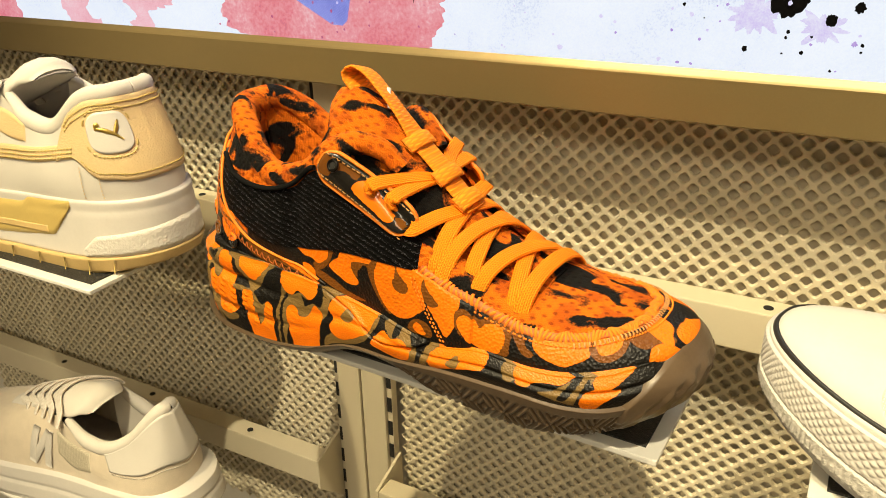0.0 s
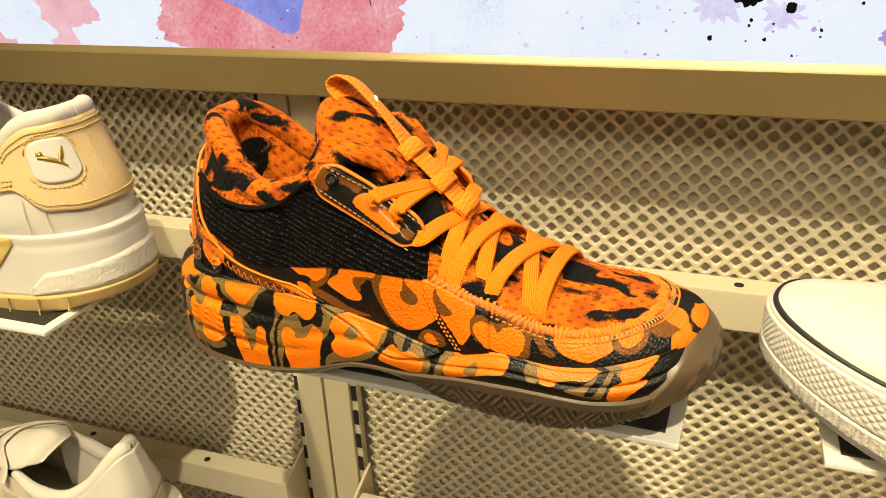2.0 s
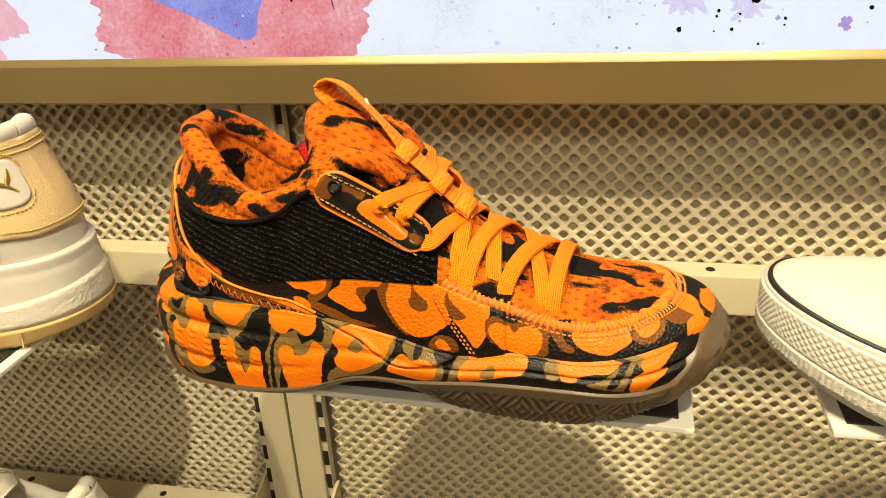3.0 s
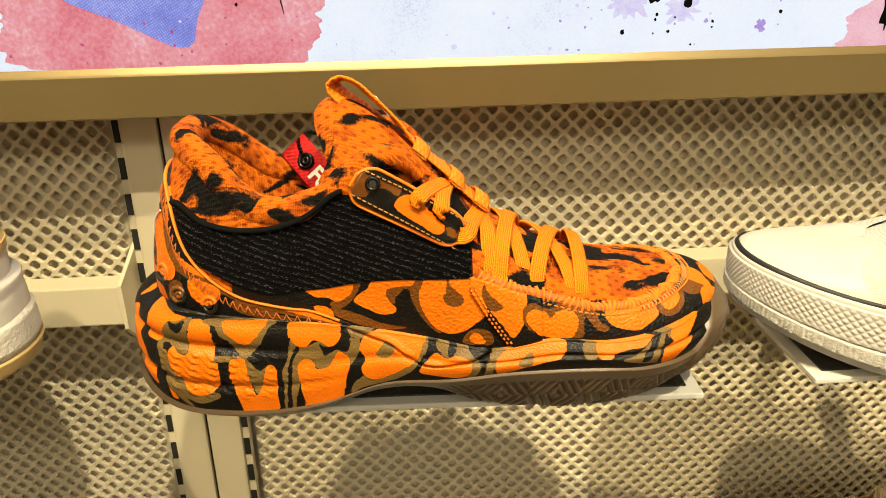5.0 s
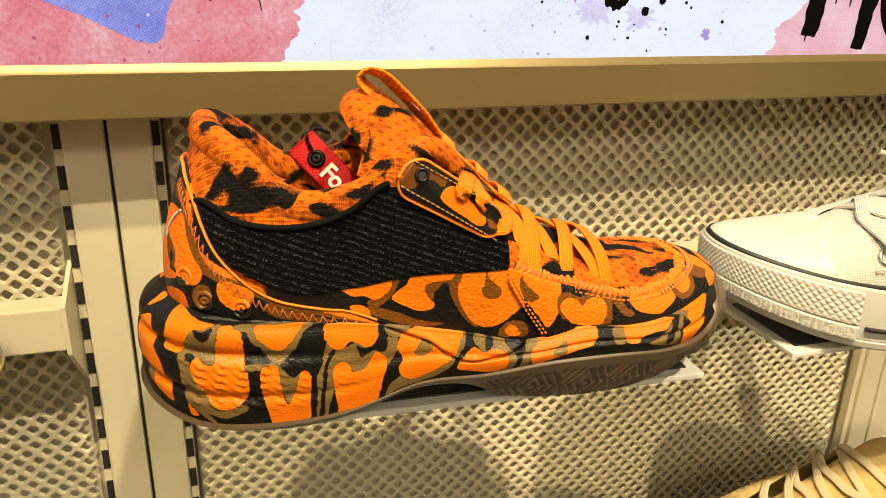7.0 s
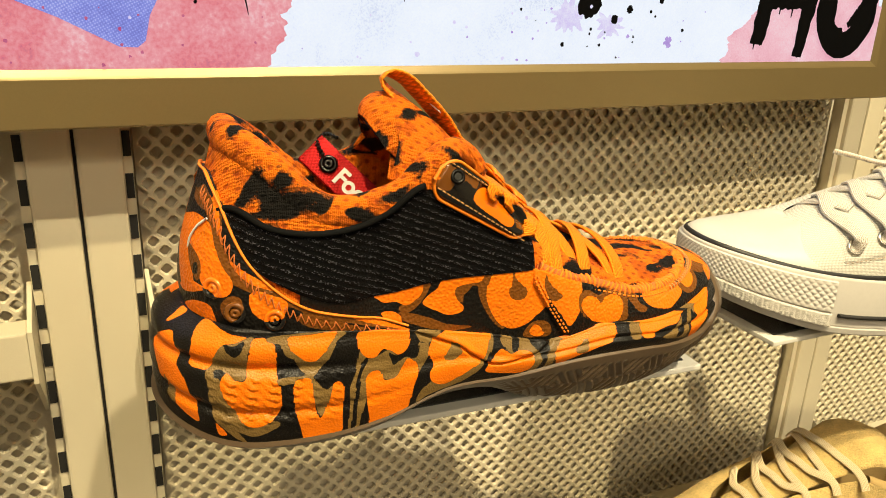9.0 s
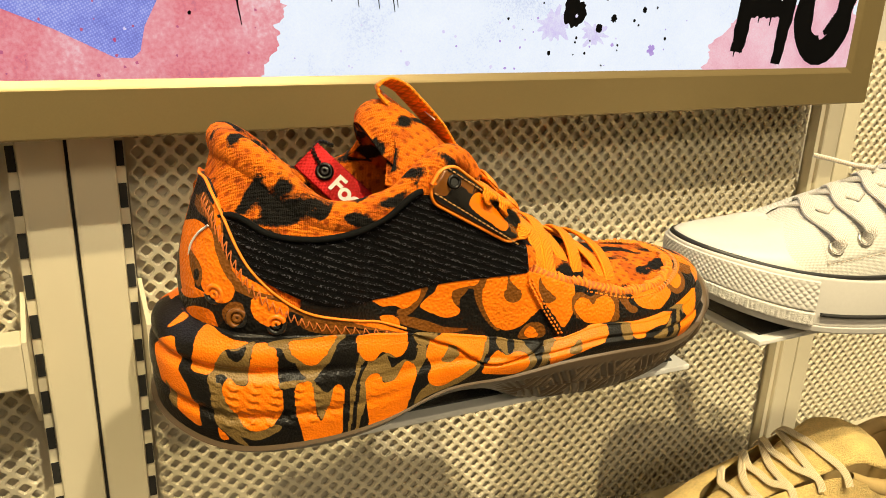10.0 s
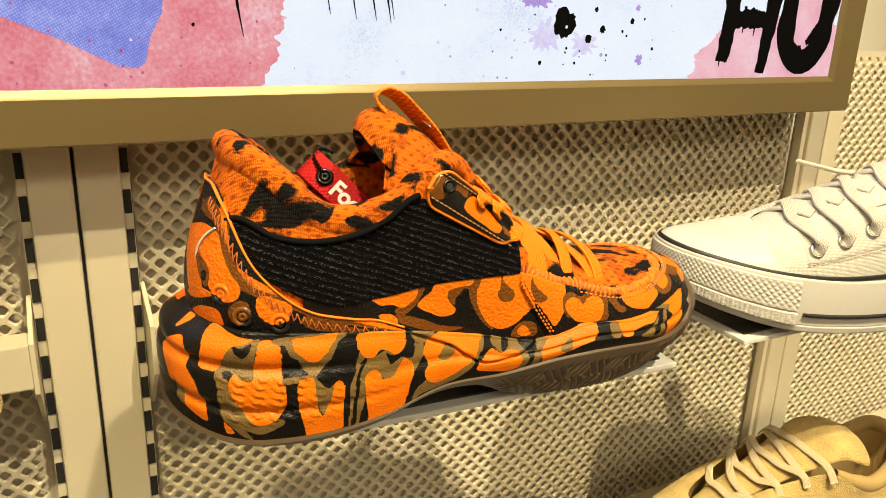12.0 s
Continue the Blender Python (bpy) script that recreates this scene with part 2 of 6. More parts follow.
# ---- mesh helpers ----
def mesh(name, verts, faces, smooth=True):
    me = bpy.data.meshes.new(name)
    me.from_pydata([tuple(map(float, p)) for p in verts], [], [tuple(map(int, f)) for f in faces])
    if smooth:
        me.shade_smooth()
    me.update()
    return me


def part(name, me, material, parent, label=""):
    """One mesh object under a thing or a part. me: a mesh, a bmesh or (verts, faces)."""
    if isinstance(me, bmesh.types.BMesh):
        data = bpy.data.meshes.new(name)
        me.to_mesh(data)
        me.free()
        me = data
    elif isinstance(me, tuple):
        me = mesh(name, *me)
    me.materials.append(material)
    ob = new(name, me)
    ob.parent = parent
    return tagged(ob, label)


def thing(name, label, category, m=Matrix(), group="", kind=""):
    ob = new(name)
    ob.empty_display_size = 0.02
    ob.matrix_world = m
    return tagged(ob, label, category, group, kind)


def curve(keys, x):
    """Smooth curve through keys ((x, y), ...)."""
    k = np.array(keys, float)
    xs, ys = k[:, 0], k[:, 1]
    d = np.gradient(ys, xs)
    x = np.clip(np.asarray(x, float), xs[0], xs[-1])
    i = np.clip(np.searchsorted(xs, x, side="right") - 1, 0, len(xs) - 2)
    w = xs[i + 1] - xs[i]
    u = (x - xs[i]) / w
    return ((2 * u**3 - 3 * u**2 + 1) * ys[i] + (u**3 - 2 * u**2 + u) * w * d[i]
            + (3 * u**2 - 2 * u**3) * ys[i + 1] + (u**3 - u**2) * w * d[i + 1])


def grid(points, wrap=False, flip=False):
    """Faces of a grid of points (rows, columns, 3)."""
    r, c = points.shape[:2]
    idx = np.arange(r * c).reshape(r, c)
    if wrap:
        idx = np.concatenate([idx, idx[:, :1]], 1)
    a, b, d, e = idx[:-1, :-1], idx[:-1, 1:], idx[1:, 1:], idx[1:, :-1]
    f = np.stack([a, b, d, e] if not flip else [a, e, d, b], -1).reshape(-1, 4)
    return points.reshape(-1, 3), f.tolist()


def joined(*meshes):
    vs, fs, n = [], [], 0
    for v, f in meshes:
        v = np.asarray(v, float)
        vs.append(v)
        fs += [tuple(i + n for i in q) for q in f]
        n += len(v)
    return np.concatenate(vs), fs


def box(x0, x1, y0, y1, z0, z1, bevel=0.0, seg=2):
    bm = bmesh.new()
    bmesh.ops.create_cube(bm, size=1, matrix=Matrix.Translation(((x0 + x1) / 2, (y0 + y1) / 2, (z0 + z1) / 2)) @ Matrix.Diagonal((x1 - x0, y1 - y0, z1 - z0, 1)))
    if bevel:
        bmesh.ops.bevel(bm, geom=bm.edges[:], offset=bevel, segments=seg, affect="EDGES", profile=0.6)
    return bm


def prism(outline, y0, y1, bevel=0.0):
    """A plate: an outline in x and z, from y0 to y1."""
    bm = bmesh.new()
    f = bm.faces.new([bm.verts.new((x, y0, z)) for x, z in outline])
    r = bmesh.ops.extrude_face_region(bm, geom=[f])
    bmesh.ops.translate(bm, verts=[v for v in r["geom"] if isinstance(v, bmesh.types.BMVert)], vec=(0, y1 - y0, 0))
    bmesh.ops.recalc_face_normals(bm, faces=bm.faces[:])
    if bevel:
        bmesh.ops.bevel(bm, geom=bm.edges[:], offset=bevel, segments=2, affect="EDGES")
    return bm


def sweep(path, up, width, thick, n=10, power=2.6, caps=True):
    """A flat band or cord along a path; up: the band's outward normals."""
    p = np.asarray(path, float)
    tan = np.gradient(p, axis=0)
    tan /= np.linalg.norm(tan, axis=1)[:, None] + 1e-12
    up = np.broadcast_to(np.asarray(up, float), p.shape)
    side = np.cross(tan, up)
    side /= np.linalg.norm(side, axis=1)[:, None] + 1e-12
    nor = np.cross(side, tan)
    a = np.linspace(0, 2 * np.pi, n, endpoint=False)
    ca, sa = np.cos(a), np.sin(a)
    ex = np.sign(ca) * np.abs(ca) ** (2 / power) * 0.5
    ey = np.sign(sa) * np.abs(sa) ** (2 / power) * 0.5
    w = np.broadcast_to(np.asarray(width, float), (len(p),))
    h = np.broadcast_to(np.asarray(thick, float), (len(p),))
    pts = p[:, None] + side[:, None] * (ex[None, :, None] * w[:, None, None]) + nor[:, None] * (ey[None, :, None] * h[:, None, None])
    v, f = grid(pts, True)
    if caps:
        f += [tuple(range(n)), tuple(reversed(range(len(p) * n - n, len(p) * n)))]
    return v, f


def smooth_path(keys, n):
    k = np.array(keys, float)
    u = np.concatenate([[0], np.cumsum(np.linalg.norm(np.diff(k, axis=0), axis=1))])
    x = np.linspace(0, u[-1], n)
    return np.stack([curve(np.stack([u, k[:, i]], 1), x) for i in range(3)], 1)


def ring(centre, normal, r, tube, n=20, m=8):
    nz = Vector(normal).normalized()
    q = nz.to_track_quat("Z", "Y").to_matrix()
    a = np.linspace(0, 2 * np.pi, n, endpoint=False)[:, None]
    b = np.linspace(0, 2 * np.pi, m, endpoint=False)[None]
    loc = np.stack([(r + tube * np.cos(b)) * np.cos(a), (r + tube * np.cos(b)) * np.sin(a), tube * np.sin(b) + 0 * a], -1)
    pts = loc @ np.array(q).T + np.array(centre)
    pts = np.concatenate([pts, pts[:1]], 0)
    return grid(pts, True)


# ---- a shoe, from its lasts' curves ----
class Last:
    """A shoe's form. x from heel to toe, y across (minus is the outer side), z up from the ground."""

    def __init__(self, length, half, centre, sole_top, sole_low, ground, top, inset=0.005, lean=0.010, heel_round=0.04, toe_round=0.085, bulge=0.004):
        self.length, self.k = length, dict(half=half, centre=centre, sole_top=sole_top, sole_low=sole_low, ground=ground)
        self.top, self.inset, self.lean, self.bulge = top, inset, lean, bulge
        self.heel_round, self.toe_round = heel_round, toe_round

    def f(self, name, s):
        return curve(self.k[name], s)

    def half_at(self, s):
        a, b, ln = self.heel_round, self.toe_round, self.length
        c = (1 - np.clip((a - s) / a, 0, 1) ** 2.3) ** (1 / 2.3) * (1 - np.clip((s - ln + b) / b, 0, 1) ** 2.3) ** (1 / 2.3)
        return self.f("half", s) * c

    def outline(self, p, grow=0.0):
        """p: 0 at the heel, 0.5 at the toe along the outer side, on to 1."""
        q = 1 - np.abs(1 - 2 * (p % 1.0))
        sign = np.where((p % 1.0) <= 0.5, -1.0, 1.0)
        u = (1 - np.cos(np.pi * q)) / 2
        s = self.length * u
        y = sign * self.half_at(s)
        g = np.asarray(grow, float)
        s2 = self.length / 2 + (s - self.length / 2) * (1 + 2 * g / self.length)
        return np.stack([s2, self.f("centre", s) + y * (1 + g / 0.042), 0 * s], -1), s

    def band(self, n, low, high, levels, profile):
        """A closed ring of sole from the curve low to the curve high."""
        p = np.linspace(0, 1, n, endpoint=False)
        rows = []
        for v in np.linspace(0, 1, levels):
            o, s = self.outline(p, profile(v, p))
            lo, hi = low(s), high(s)
            o[:, 2] = lo + (hi - lo) * v
            rows.append(o)
        pts = np.stack(rows)
        v, f = grid(pts, True)
        centre = [(s, c, z) for s, c, z in ((self.length / 2, 0, float(low(np.array(self.length / 2)))), (self.length / 2, 0, float(high(np.array(self.length / 2)))))]
        k = len(v)
        v = np.concatenate([v, np.array(centre)])
        f += [(k, (i + 1) % n, i) for i in range(n)]
        f += [(k + 1, k - n + i, k - n + (i + 1) % n) for i in range(n)]
        return v, f

    def upper(self, p, v, off=0.0):
        """Points of the upper: p round the shoe, v from the sole to the top line. Arrays of one shape."""
        p, v = np.broadcast_arrays(np.asarray(p, float), np.asarray(v, float))
        q = 1 - np.abs(1 - 2 * (p % 1.0))
        sign = np.where((p % 1.0) <= 0.5, -1.0, 1.0)
        b, s = self.outline(p, -self.inset)
        b[..., 0] += self.lean * (1 - np.clip(s / 0.06, 0, 1))
        b[..., 2] = self.f("sole_top", s) - 0.003
        k = np.array(self.top)
        ts, ty, th = (curve(k[:, [0, i]], q) for i in (1, 2, 3))
        t = np.stack([ts, self.f("centre", ts) + sign * ty, th], -1)
        d = t - b
        dist = np.linalg.norm(d, axis=-1, keepdims=True)
        flat = d * np.array([1, 1, 0])
        fn = flat / (np.linalg.norm(flat, axis=-1, keepdims=True) + 1e-9)
        w = np.clip((q - 0.42) / 0.25, 0, 1)[..., None]
        w = w * w * (3 - 2 * w)
        up = np.array([0, 0, 1.0])
        p1 = b + up * dist * (0.34 - 0.17 * w) - fn * self.bulge * (1 - 0.3 * w)
        p2 = t + (-up * 0.35 * dist - fn * self.bulge * 1.2) * (1 - w) + (-fn * 0.42 * dist - up * 0.10 * dist) * w
        v = v[..., None]
        pt = (1 - v) ** 3 * b + 3 * (1 - v) ** 2 * v * p1 + 3 * (1 - v) * v**2 * p2 + v**3 * t
        return pt

    def shell(self, p0, p1, v0, v1, n, m, thick=0.0):
        """A piece of the upper, laid on by thick. v0 and v1: functions of p."""
        p = np.linspace(p0, p1, n)
        a = np.linspace(0, 1, m)[:, None]
        lo, hi = v0(p), v1(p)
        pp, vv = np.broadcast_arrays(p[None], lo + (hi - lo) * a)
        pts = self.upper(pp, vv)
        if thick:
            e = 1e-3
            dp = self.upper(pp + e, vv) - self.upper(pp - e, vv)
            dv = self.upper(pp, np.clip(vv + e, 0, 1)) - self.upper(pp, np.clip(vv - e, 0, 1))
            nor = np.cross(dp, dv)
            nor /= np.linalg.norm(nor, axis=-1, keepdims=True) + 1e-12
            outer = pts + nor * thick
            rows = [pts[:1] - nor[:1] * 0.0005, *[outer[i:i + 1] for i in range(m)], pts[-1:] - nor[-1:] * 0.0005]
            pts = np.concatenate(rows)
            ends = pts.copy()
            pts = np.concatenate([(ends[:, :1] - np.concatenate([nor[:1], nor, nor[-1:]])[:, :1] * (thick + 0.0005)), ends, (ends[:, -1:] - np.concatenate([nor[:1], nor, nor[-1:]])[:, -1:] * (thick + 0.0005))], 1)
        return grid(pts)

    def prepare(self):
        """Look-up of the outer wall by x and z."""
        p = np.linspace(0.0, 0.5, 260)
        v = np.linspace(0, 1, 70)[:, None]
        pts = self.upper(np.broadcast_to(p, (70, 260)), np.broadcast_to(v, (70, 260))).reshape(-1, 3)
        self.cloud = pts

    def wall(self, s, z, side=-1):
        """The outer wall's point and rough normal over (s, z)."""
        s, z = np.broadcast_arrays(np.asarray(s, float), np.asarray(z, float))
        out = np.empty(s.shape + (3,))
        for i in np.ndindex(s.shape):
            d = (self.cloud[:, 0] - s[i]) ** 2 + (self.cloud[:, 2] - z[i]) ** 2
            j = np.argpartition(d, 8)[:8]
            w = 1 / (d[j] + 2e-7)
            out[i] = s[i], (self.cloud[j, 1] * w).sum() / w.sum(), z[i]
        out[..., 1] *= -side
        return out

    def patch(self, us, low, high, n, m, thick, side=-1):
        """A piece laid on the wall between two curves over x, with edges turned in."""
        s = np.linspace(us[0], us[1], n)[None]
        a = np.linspace(0, 1, m)[:, None]
        z = low(s) + (high(s) - low(s)) * a
        pts = self.wall(np.broadcast_to(s, z.shape), z, side)
        nor = np.array([0, side, 0.15])
        edge = np.full((m, n), thick)
        edge[0], edge[-1], edge[:, 0], edge[:, -1] = -0.0015, -0.0015, -0.0015, -0.0015
        return grid(pts + nor * edge[..., None], flip=side < 0)


# ---- the room around ----
def wall_box(name, label, category, b, material):
    ob = part(name, b, material, None)
    return tagged(ob, label, category, kind="structure")


wall_box("floor", "greyish polished shop floor", "floor", box(-3, 3, -3.2, 0.62, -0.1, 0.0), FLOOR)
wall_box("ceiling", "plain pale shop ceiling", "ceiling", box(-3, 3, -3.2, 0.62, 3.45, 3.55), PLASTER)
wall_box("wall_south", "plain pale plaster wall", "wall", box(-3, 3, -3.3, -3.2, -0.1, 3.55), PLASTER)
wall_box("wall_west", "plain pale plaster wall", "wall", box(-3.1, -3, -3.3, 0.72, -0.1, 3.55), PLASTER)
wall_box("wall_east", "plain pale plaster wall", "wall", box(3, 3.1, -3.3, 0.72, -0.1, 3.55), PLASTER)
wall_box("wall_north", "plain pale plaster wall behind the display", "wall", box(-3, 3, 0.62, 0.72, -0.1, 3.55), PLASTER)

PANEL_Y, POST_Y, RAIL_Y, PITCH = 0.4815, 0.468, 0.437, 0.01252
SHELF_Z, DROP = 1.177, 0.243


def perforated(x0, x1, z0, z1):
    """A sheet with diamond holes in staggered rows."""
    h = PITCH / 2
    nx, nz = int((x1 - x0) / h), int((z1 - z0) / h)
    cx, cz = np.meshgrid(np.arange(1, nx), np.arange(1, nz))
    keep = (cx + cz) % 2 == 0
    cx, cz = x0 + cx[keep] * h, z0 + cz[keep] * h
    outer = np.array([(1, 0), (0, 1), (-1, 0), (0, -1)]) * h
    r, c = 0.0041, 0.0008
    inner = np.array([(r - c, -c), (r - c, c), (c, r - c), (-c, r - c), (c - r, c), (c - r, -c), (-c, c - r), (c, c - r)])
    tip = np.array([(1.05, 1.05)])
    layers = [(outer, 0.0), (inner * 1.16 * tip, 0.0), (inner, 0.0009), (inner, 0.0026)]
    tmpl = np.concatenate([np.stack([l[:, 0], np.full(len(l), y), l[:, 1]], 1) for l, y in layers])
    quads = []
    for k in range(4):
        a, b = 4 + 2 * k, 4 + 2 * k + 1
        nxt = 4 + (2 * k + 2) % 8
        quads += [(k, a, b), (k, b, nxt, (k + 1) % 4)]
    for lay in (4, 12):
        for j in range(8):
            quads.append((lay + j, lay + 8 + j, lay + 8 + (j + 1) % 8, lay + (j + 1) % 8))
    base = np.stack([cx, np.full(len(cx), PANEL_Y), cz], 1)
    v = (base[:, None] + tmpl[None]).reshape(-1, 3)
    f = []
    for i in range(len(cx)):
        o = i * len(tmpl)
        f += [tuple(o + k for k in q) for q in quads]
    return v, f


def bay(name, x0, x1):
    sheet = tagged(part(name, (*perforated(x0, x1, 0.80, 1.335), False), CREAM, None), "cream powder-coated steel sheet with diamond perforations", "perforated panel", "bays of the display wall", "structure")
    part("backing_sheet", box(x0, x1, PANEL_Y + 0.0058, PANEL_Y + 0.0082, 0.80, 1.335), CREAM_BACK, sheet)
    return sheet


bay("perforated_panel", -0.95, -0.3765)
bay("perforated_panel", -0.3135, 0.2745)
bay("perforated_panel", 0.3215, 0.80)


def post_pair(xc, w0, w1, slots=28):
    """Two slotted uprights, side by side."""
    for x0, x1, slot in ((xc - w0, xc - 0.0009, -1), (xc + 0.0009, xc + w1, 1)):
        t = thing("upright_post", "cream painted steel upright with a row of dark slots", "post", group="uprights of the display wall", kind="structure")
        part("post_face", box(x0, x1, POST_Y, POST_Y + 0.02, 0.70, 1.45, 0.002), CREAM, t)
        a = x0 - 0.0052 if slot < 0 else x1
        part("slot_strip", box(a, a + 0.0052, POST_Y + 0.004, POST_Y + 0.012, 0.70, 1.45), CREAM, t)
        # The slots are solid plates; their dark colour is the painted shade of openings.
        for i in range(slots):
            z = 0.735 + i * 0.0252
            part("slot", box(a + 0.0004, a + 0.0048, POST_Y + 0.0032, POST_Y + 0.0045, z, z + 0.0148), HOLE_SHADE, t)
    part("post_gap", box(xc - 0.0009, xc + 0.0009, POST_Y + 0.004, POST_Y + 0.006, 0.70, 1.45), HOLE_SHADE, t)


post_pair(-0.3456, 0.0252, 0.0252)
post_pair(0.298, 0.0215, 0.0215, 0)


def rail(x0, x1, z, holes, ends=2):
    """A box rail on two end plates, which hook into the uprights."""
    t = thing("shelf_rail", "cream painted steel rail on angled end brackets", "rail", group="rails of the display wall", kind="structure")
    part("bar", box(x0 + 0.0026, x1 - 0.0026, RAIL_Y, RAIL_Y + 0.020, z - 0.028, z, 0.0012), CREAM, t)
    for x in (x0, x1 - 0.0026)[:ends]:
        bm = bmesh.new()
        prof = [(RAIL_Y - 0.0005, z + 0.0005), (RAIL_Y - 0.0005, z - 0.031), (POST_Y + 0.011, z - 0.072), (POST_Y + 0.011, z + 0.0145)]
        f = bm.faces.new([bm.verts.new((x, y, zz)) for y, zz in prof])
        r = bmesh.ops.extrude_face_region(bm, geom=[f])
        bmesh.ops.translate(bm, verts=[v for v in r["geom"] if isinstance(v, bmesh.types.BMVert)], vec=(0.0026, 0, 0))
        bmesh.ops.recalc_face_normals(bm, faces=bm.faces[:])
        part("end_bracket", bm, CREAM, t)
    # Screw holes are dark discs in the bar, with their shade as colour.
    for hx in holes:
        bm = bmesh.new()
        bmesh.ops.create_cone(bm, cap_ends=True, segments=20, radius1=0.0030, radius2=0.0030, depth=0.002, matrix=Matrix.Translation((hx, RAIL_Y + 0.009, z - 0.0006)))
        part("screw_hole", bm, HOLE_SHADE, t)


for dz in (0, -DROP):
    rail(-0.95, -0.3765, 1.1765 + dz, (-0.482, -0.62, -0.76) if not dz else (-0.466, -0.60, -0.74))
    rail(-0.3145, 0.272, 1.1765 + dz * 1.035, (-0.0235, 0.14, -0.19), 1)
    rail(0.322, 0.80, 1.1765 + dz, (0.45, 0.62))


def shelf(x0, x1, z=SHELF_Z, y0=0.277, turn=0.0):
    t = thing("shoe_shelf", "white plate shelf with a black gritty pad, hooked on the rail", "shelf", pose(x1, y0, 0, 0, 0, turn) @ pose(-x1, -y0, 0), group="shoe shelves")
    back = 0.352
    part("plate", box(x0, x1, y0, back, z - 0.0042, z - 0.001, 0.0008), ACRYLIC, t)
    part("grip_pad", box(x0 + 0.007, x1 - 0.007, y0 + 0.007, back - 0.004, z - 0.0010, z), PAD, t, "black gritty pad")
    xm = (x0 + x1) / 2
    part("support_arm", box(xm - 0.010, xm + 0.010, back - 0.05, RAIL_Y - 0.0006, z - 0.0075, z - 0.0043, 0.0006), CREAM, t, "flat steel arm")
    part("hook_lip", box(xm - 0.010, xm + 0.010, RAIL_Y - 0.0030, RAIL_Y - 0.0006, z - 0.020, z - 0.0076, 0.0006), CREAM, t)


shelf(-0.245, -0.048, turn=-2.3)
shelf(0.0125, 0.20, y0=0.2835)
shelf(-0.605, -0.4165)
shelf(-0.68, -0.46, SHELF_Z - DROP)
shelf(0.03, 0.24, SHELF_Z - DROP)


# ---- the light box with its poster ----
POSTER_Y, INNER_Z, INNER_X = 0.4293, 1.3194, 0.2350
FR_Z, FR_X = 1.289, 0.2645
frame_thing = thing("light_box", "backlit poster in a champagne metal frame", "light box", kind="structure")
W_PAPER = glow("paper_backlit", ((0.30, (0.50, 0.58, 0.80)), (0.44, (0.74, 0.81, 0.93)), (0.62, (0.80, 0.86, 0.95))), 16, 1.0)
PINK = glow("pink_backlit", ((0.28, (0.42, 0.09, 0.22)), (0.42, (0.72, 0.16, 0.22)), (0.55, (0.78, 0.30, 0.36)), (0.70, (0.86, 0.62, 0.68))), 26, 0.95, 8.0, 420)
PINK_PALE = glow("pale_pink_backlit", ((0.30, (0.70, 0.26, 0.36)), (0.5, (0.84, 0.46, 0.55)), (0.7, (0.88, 0.70, 0.76))), 30, 0.95)
BLUE = glow("blue_backlit", ((0.30, (0.10, 0.13, 0.58)), (0.5, (0.19, 0.24, 0.78)), (0.68, (0.40, 0.46, 0.88))), 60, 0.9, cloth=230)
INK = surface("black_ink", (0.002, 0.002, 0.0025), 0.7)
INK.node_tree.nodes["Principled BSDF"].inputs["Specular IOR Level"].default_value = 0.05
PURPLE = glow("purple_backlit", ((0.3, (0.28, 0.14, 0.62)), (0.7, (0.55, 0.42, 0.82))), 120, 0.9)
LILAC = glow("lilac_backlit", ((0.3, (0.55, 0.45, 0.85)), (0.6, (0.74, 0.74, 0.93))), 200, 0.95)

poster = part("poster", box(-0.98, INNER_X + 0.004, POSTER_Y, POSTER_Y + 0.002, INNER_Z - 0.006, 1.80), W_PAPER, frame_thing, "white backlit poster with watercolour blots")
part("frame_back", box(-0.98, FR_X - 0.002, POSTER_Y + 0.003, PANEL_Y - 0.0025, FR_Z + 0.002, 1.86), CHAMPAGNE, frame_thing)


def frame_bar(a, b, inward):
    """A frame profile with a sloped inner lip, mitred at its ends; a, b: corner points on the outer line, in x and z."""
    a, b, n = np.array(a, float), np.array(b, float), np.array(inward, float)
    d = (b - a) / np.linalg.norm(b - a)
    w = FR_X - INNER_X
    prof = [(0, PANEL_Y - 0.0022), (0, 0.4275), (0.0012, 0.4262), (w - 0.0046, 0.4262), (w - 0.0034, 0.4268), (w, POSTER_Y - 0.0002), (w, POSTER_Y + 0.0025)]
    va, vb = [], []
    for o, y in prof:
        p, q = a + n * o, b + n * o
        if inward[1]:
            q = q - d * o
        else:
            p = p + d * o
        va.append((p[0], y, p[1]))
        vb.append((q[0], y, q[1]))
    k = len(prof)
    return np.array(va + vb), [(i, i + 1, k + i + 1, k + i) for i in range(k - 1)], False


part("frame_bar", frame_bar((-0.98, FR_Z), (FR_X, FR_Z), (0, 1)), CHAMPAGNE, frame_thing)
part("frame_bar", frame_bar((FR_X, FR_Z), (FR_X, 1.86), (-1, 0)), CHAMPAGNE, frame_thing)

LAYER = [0.0]


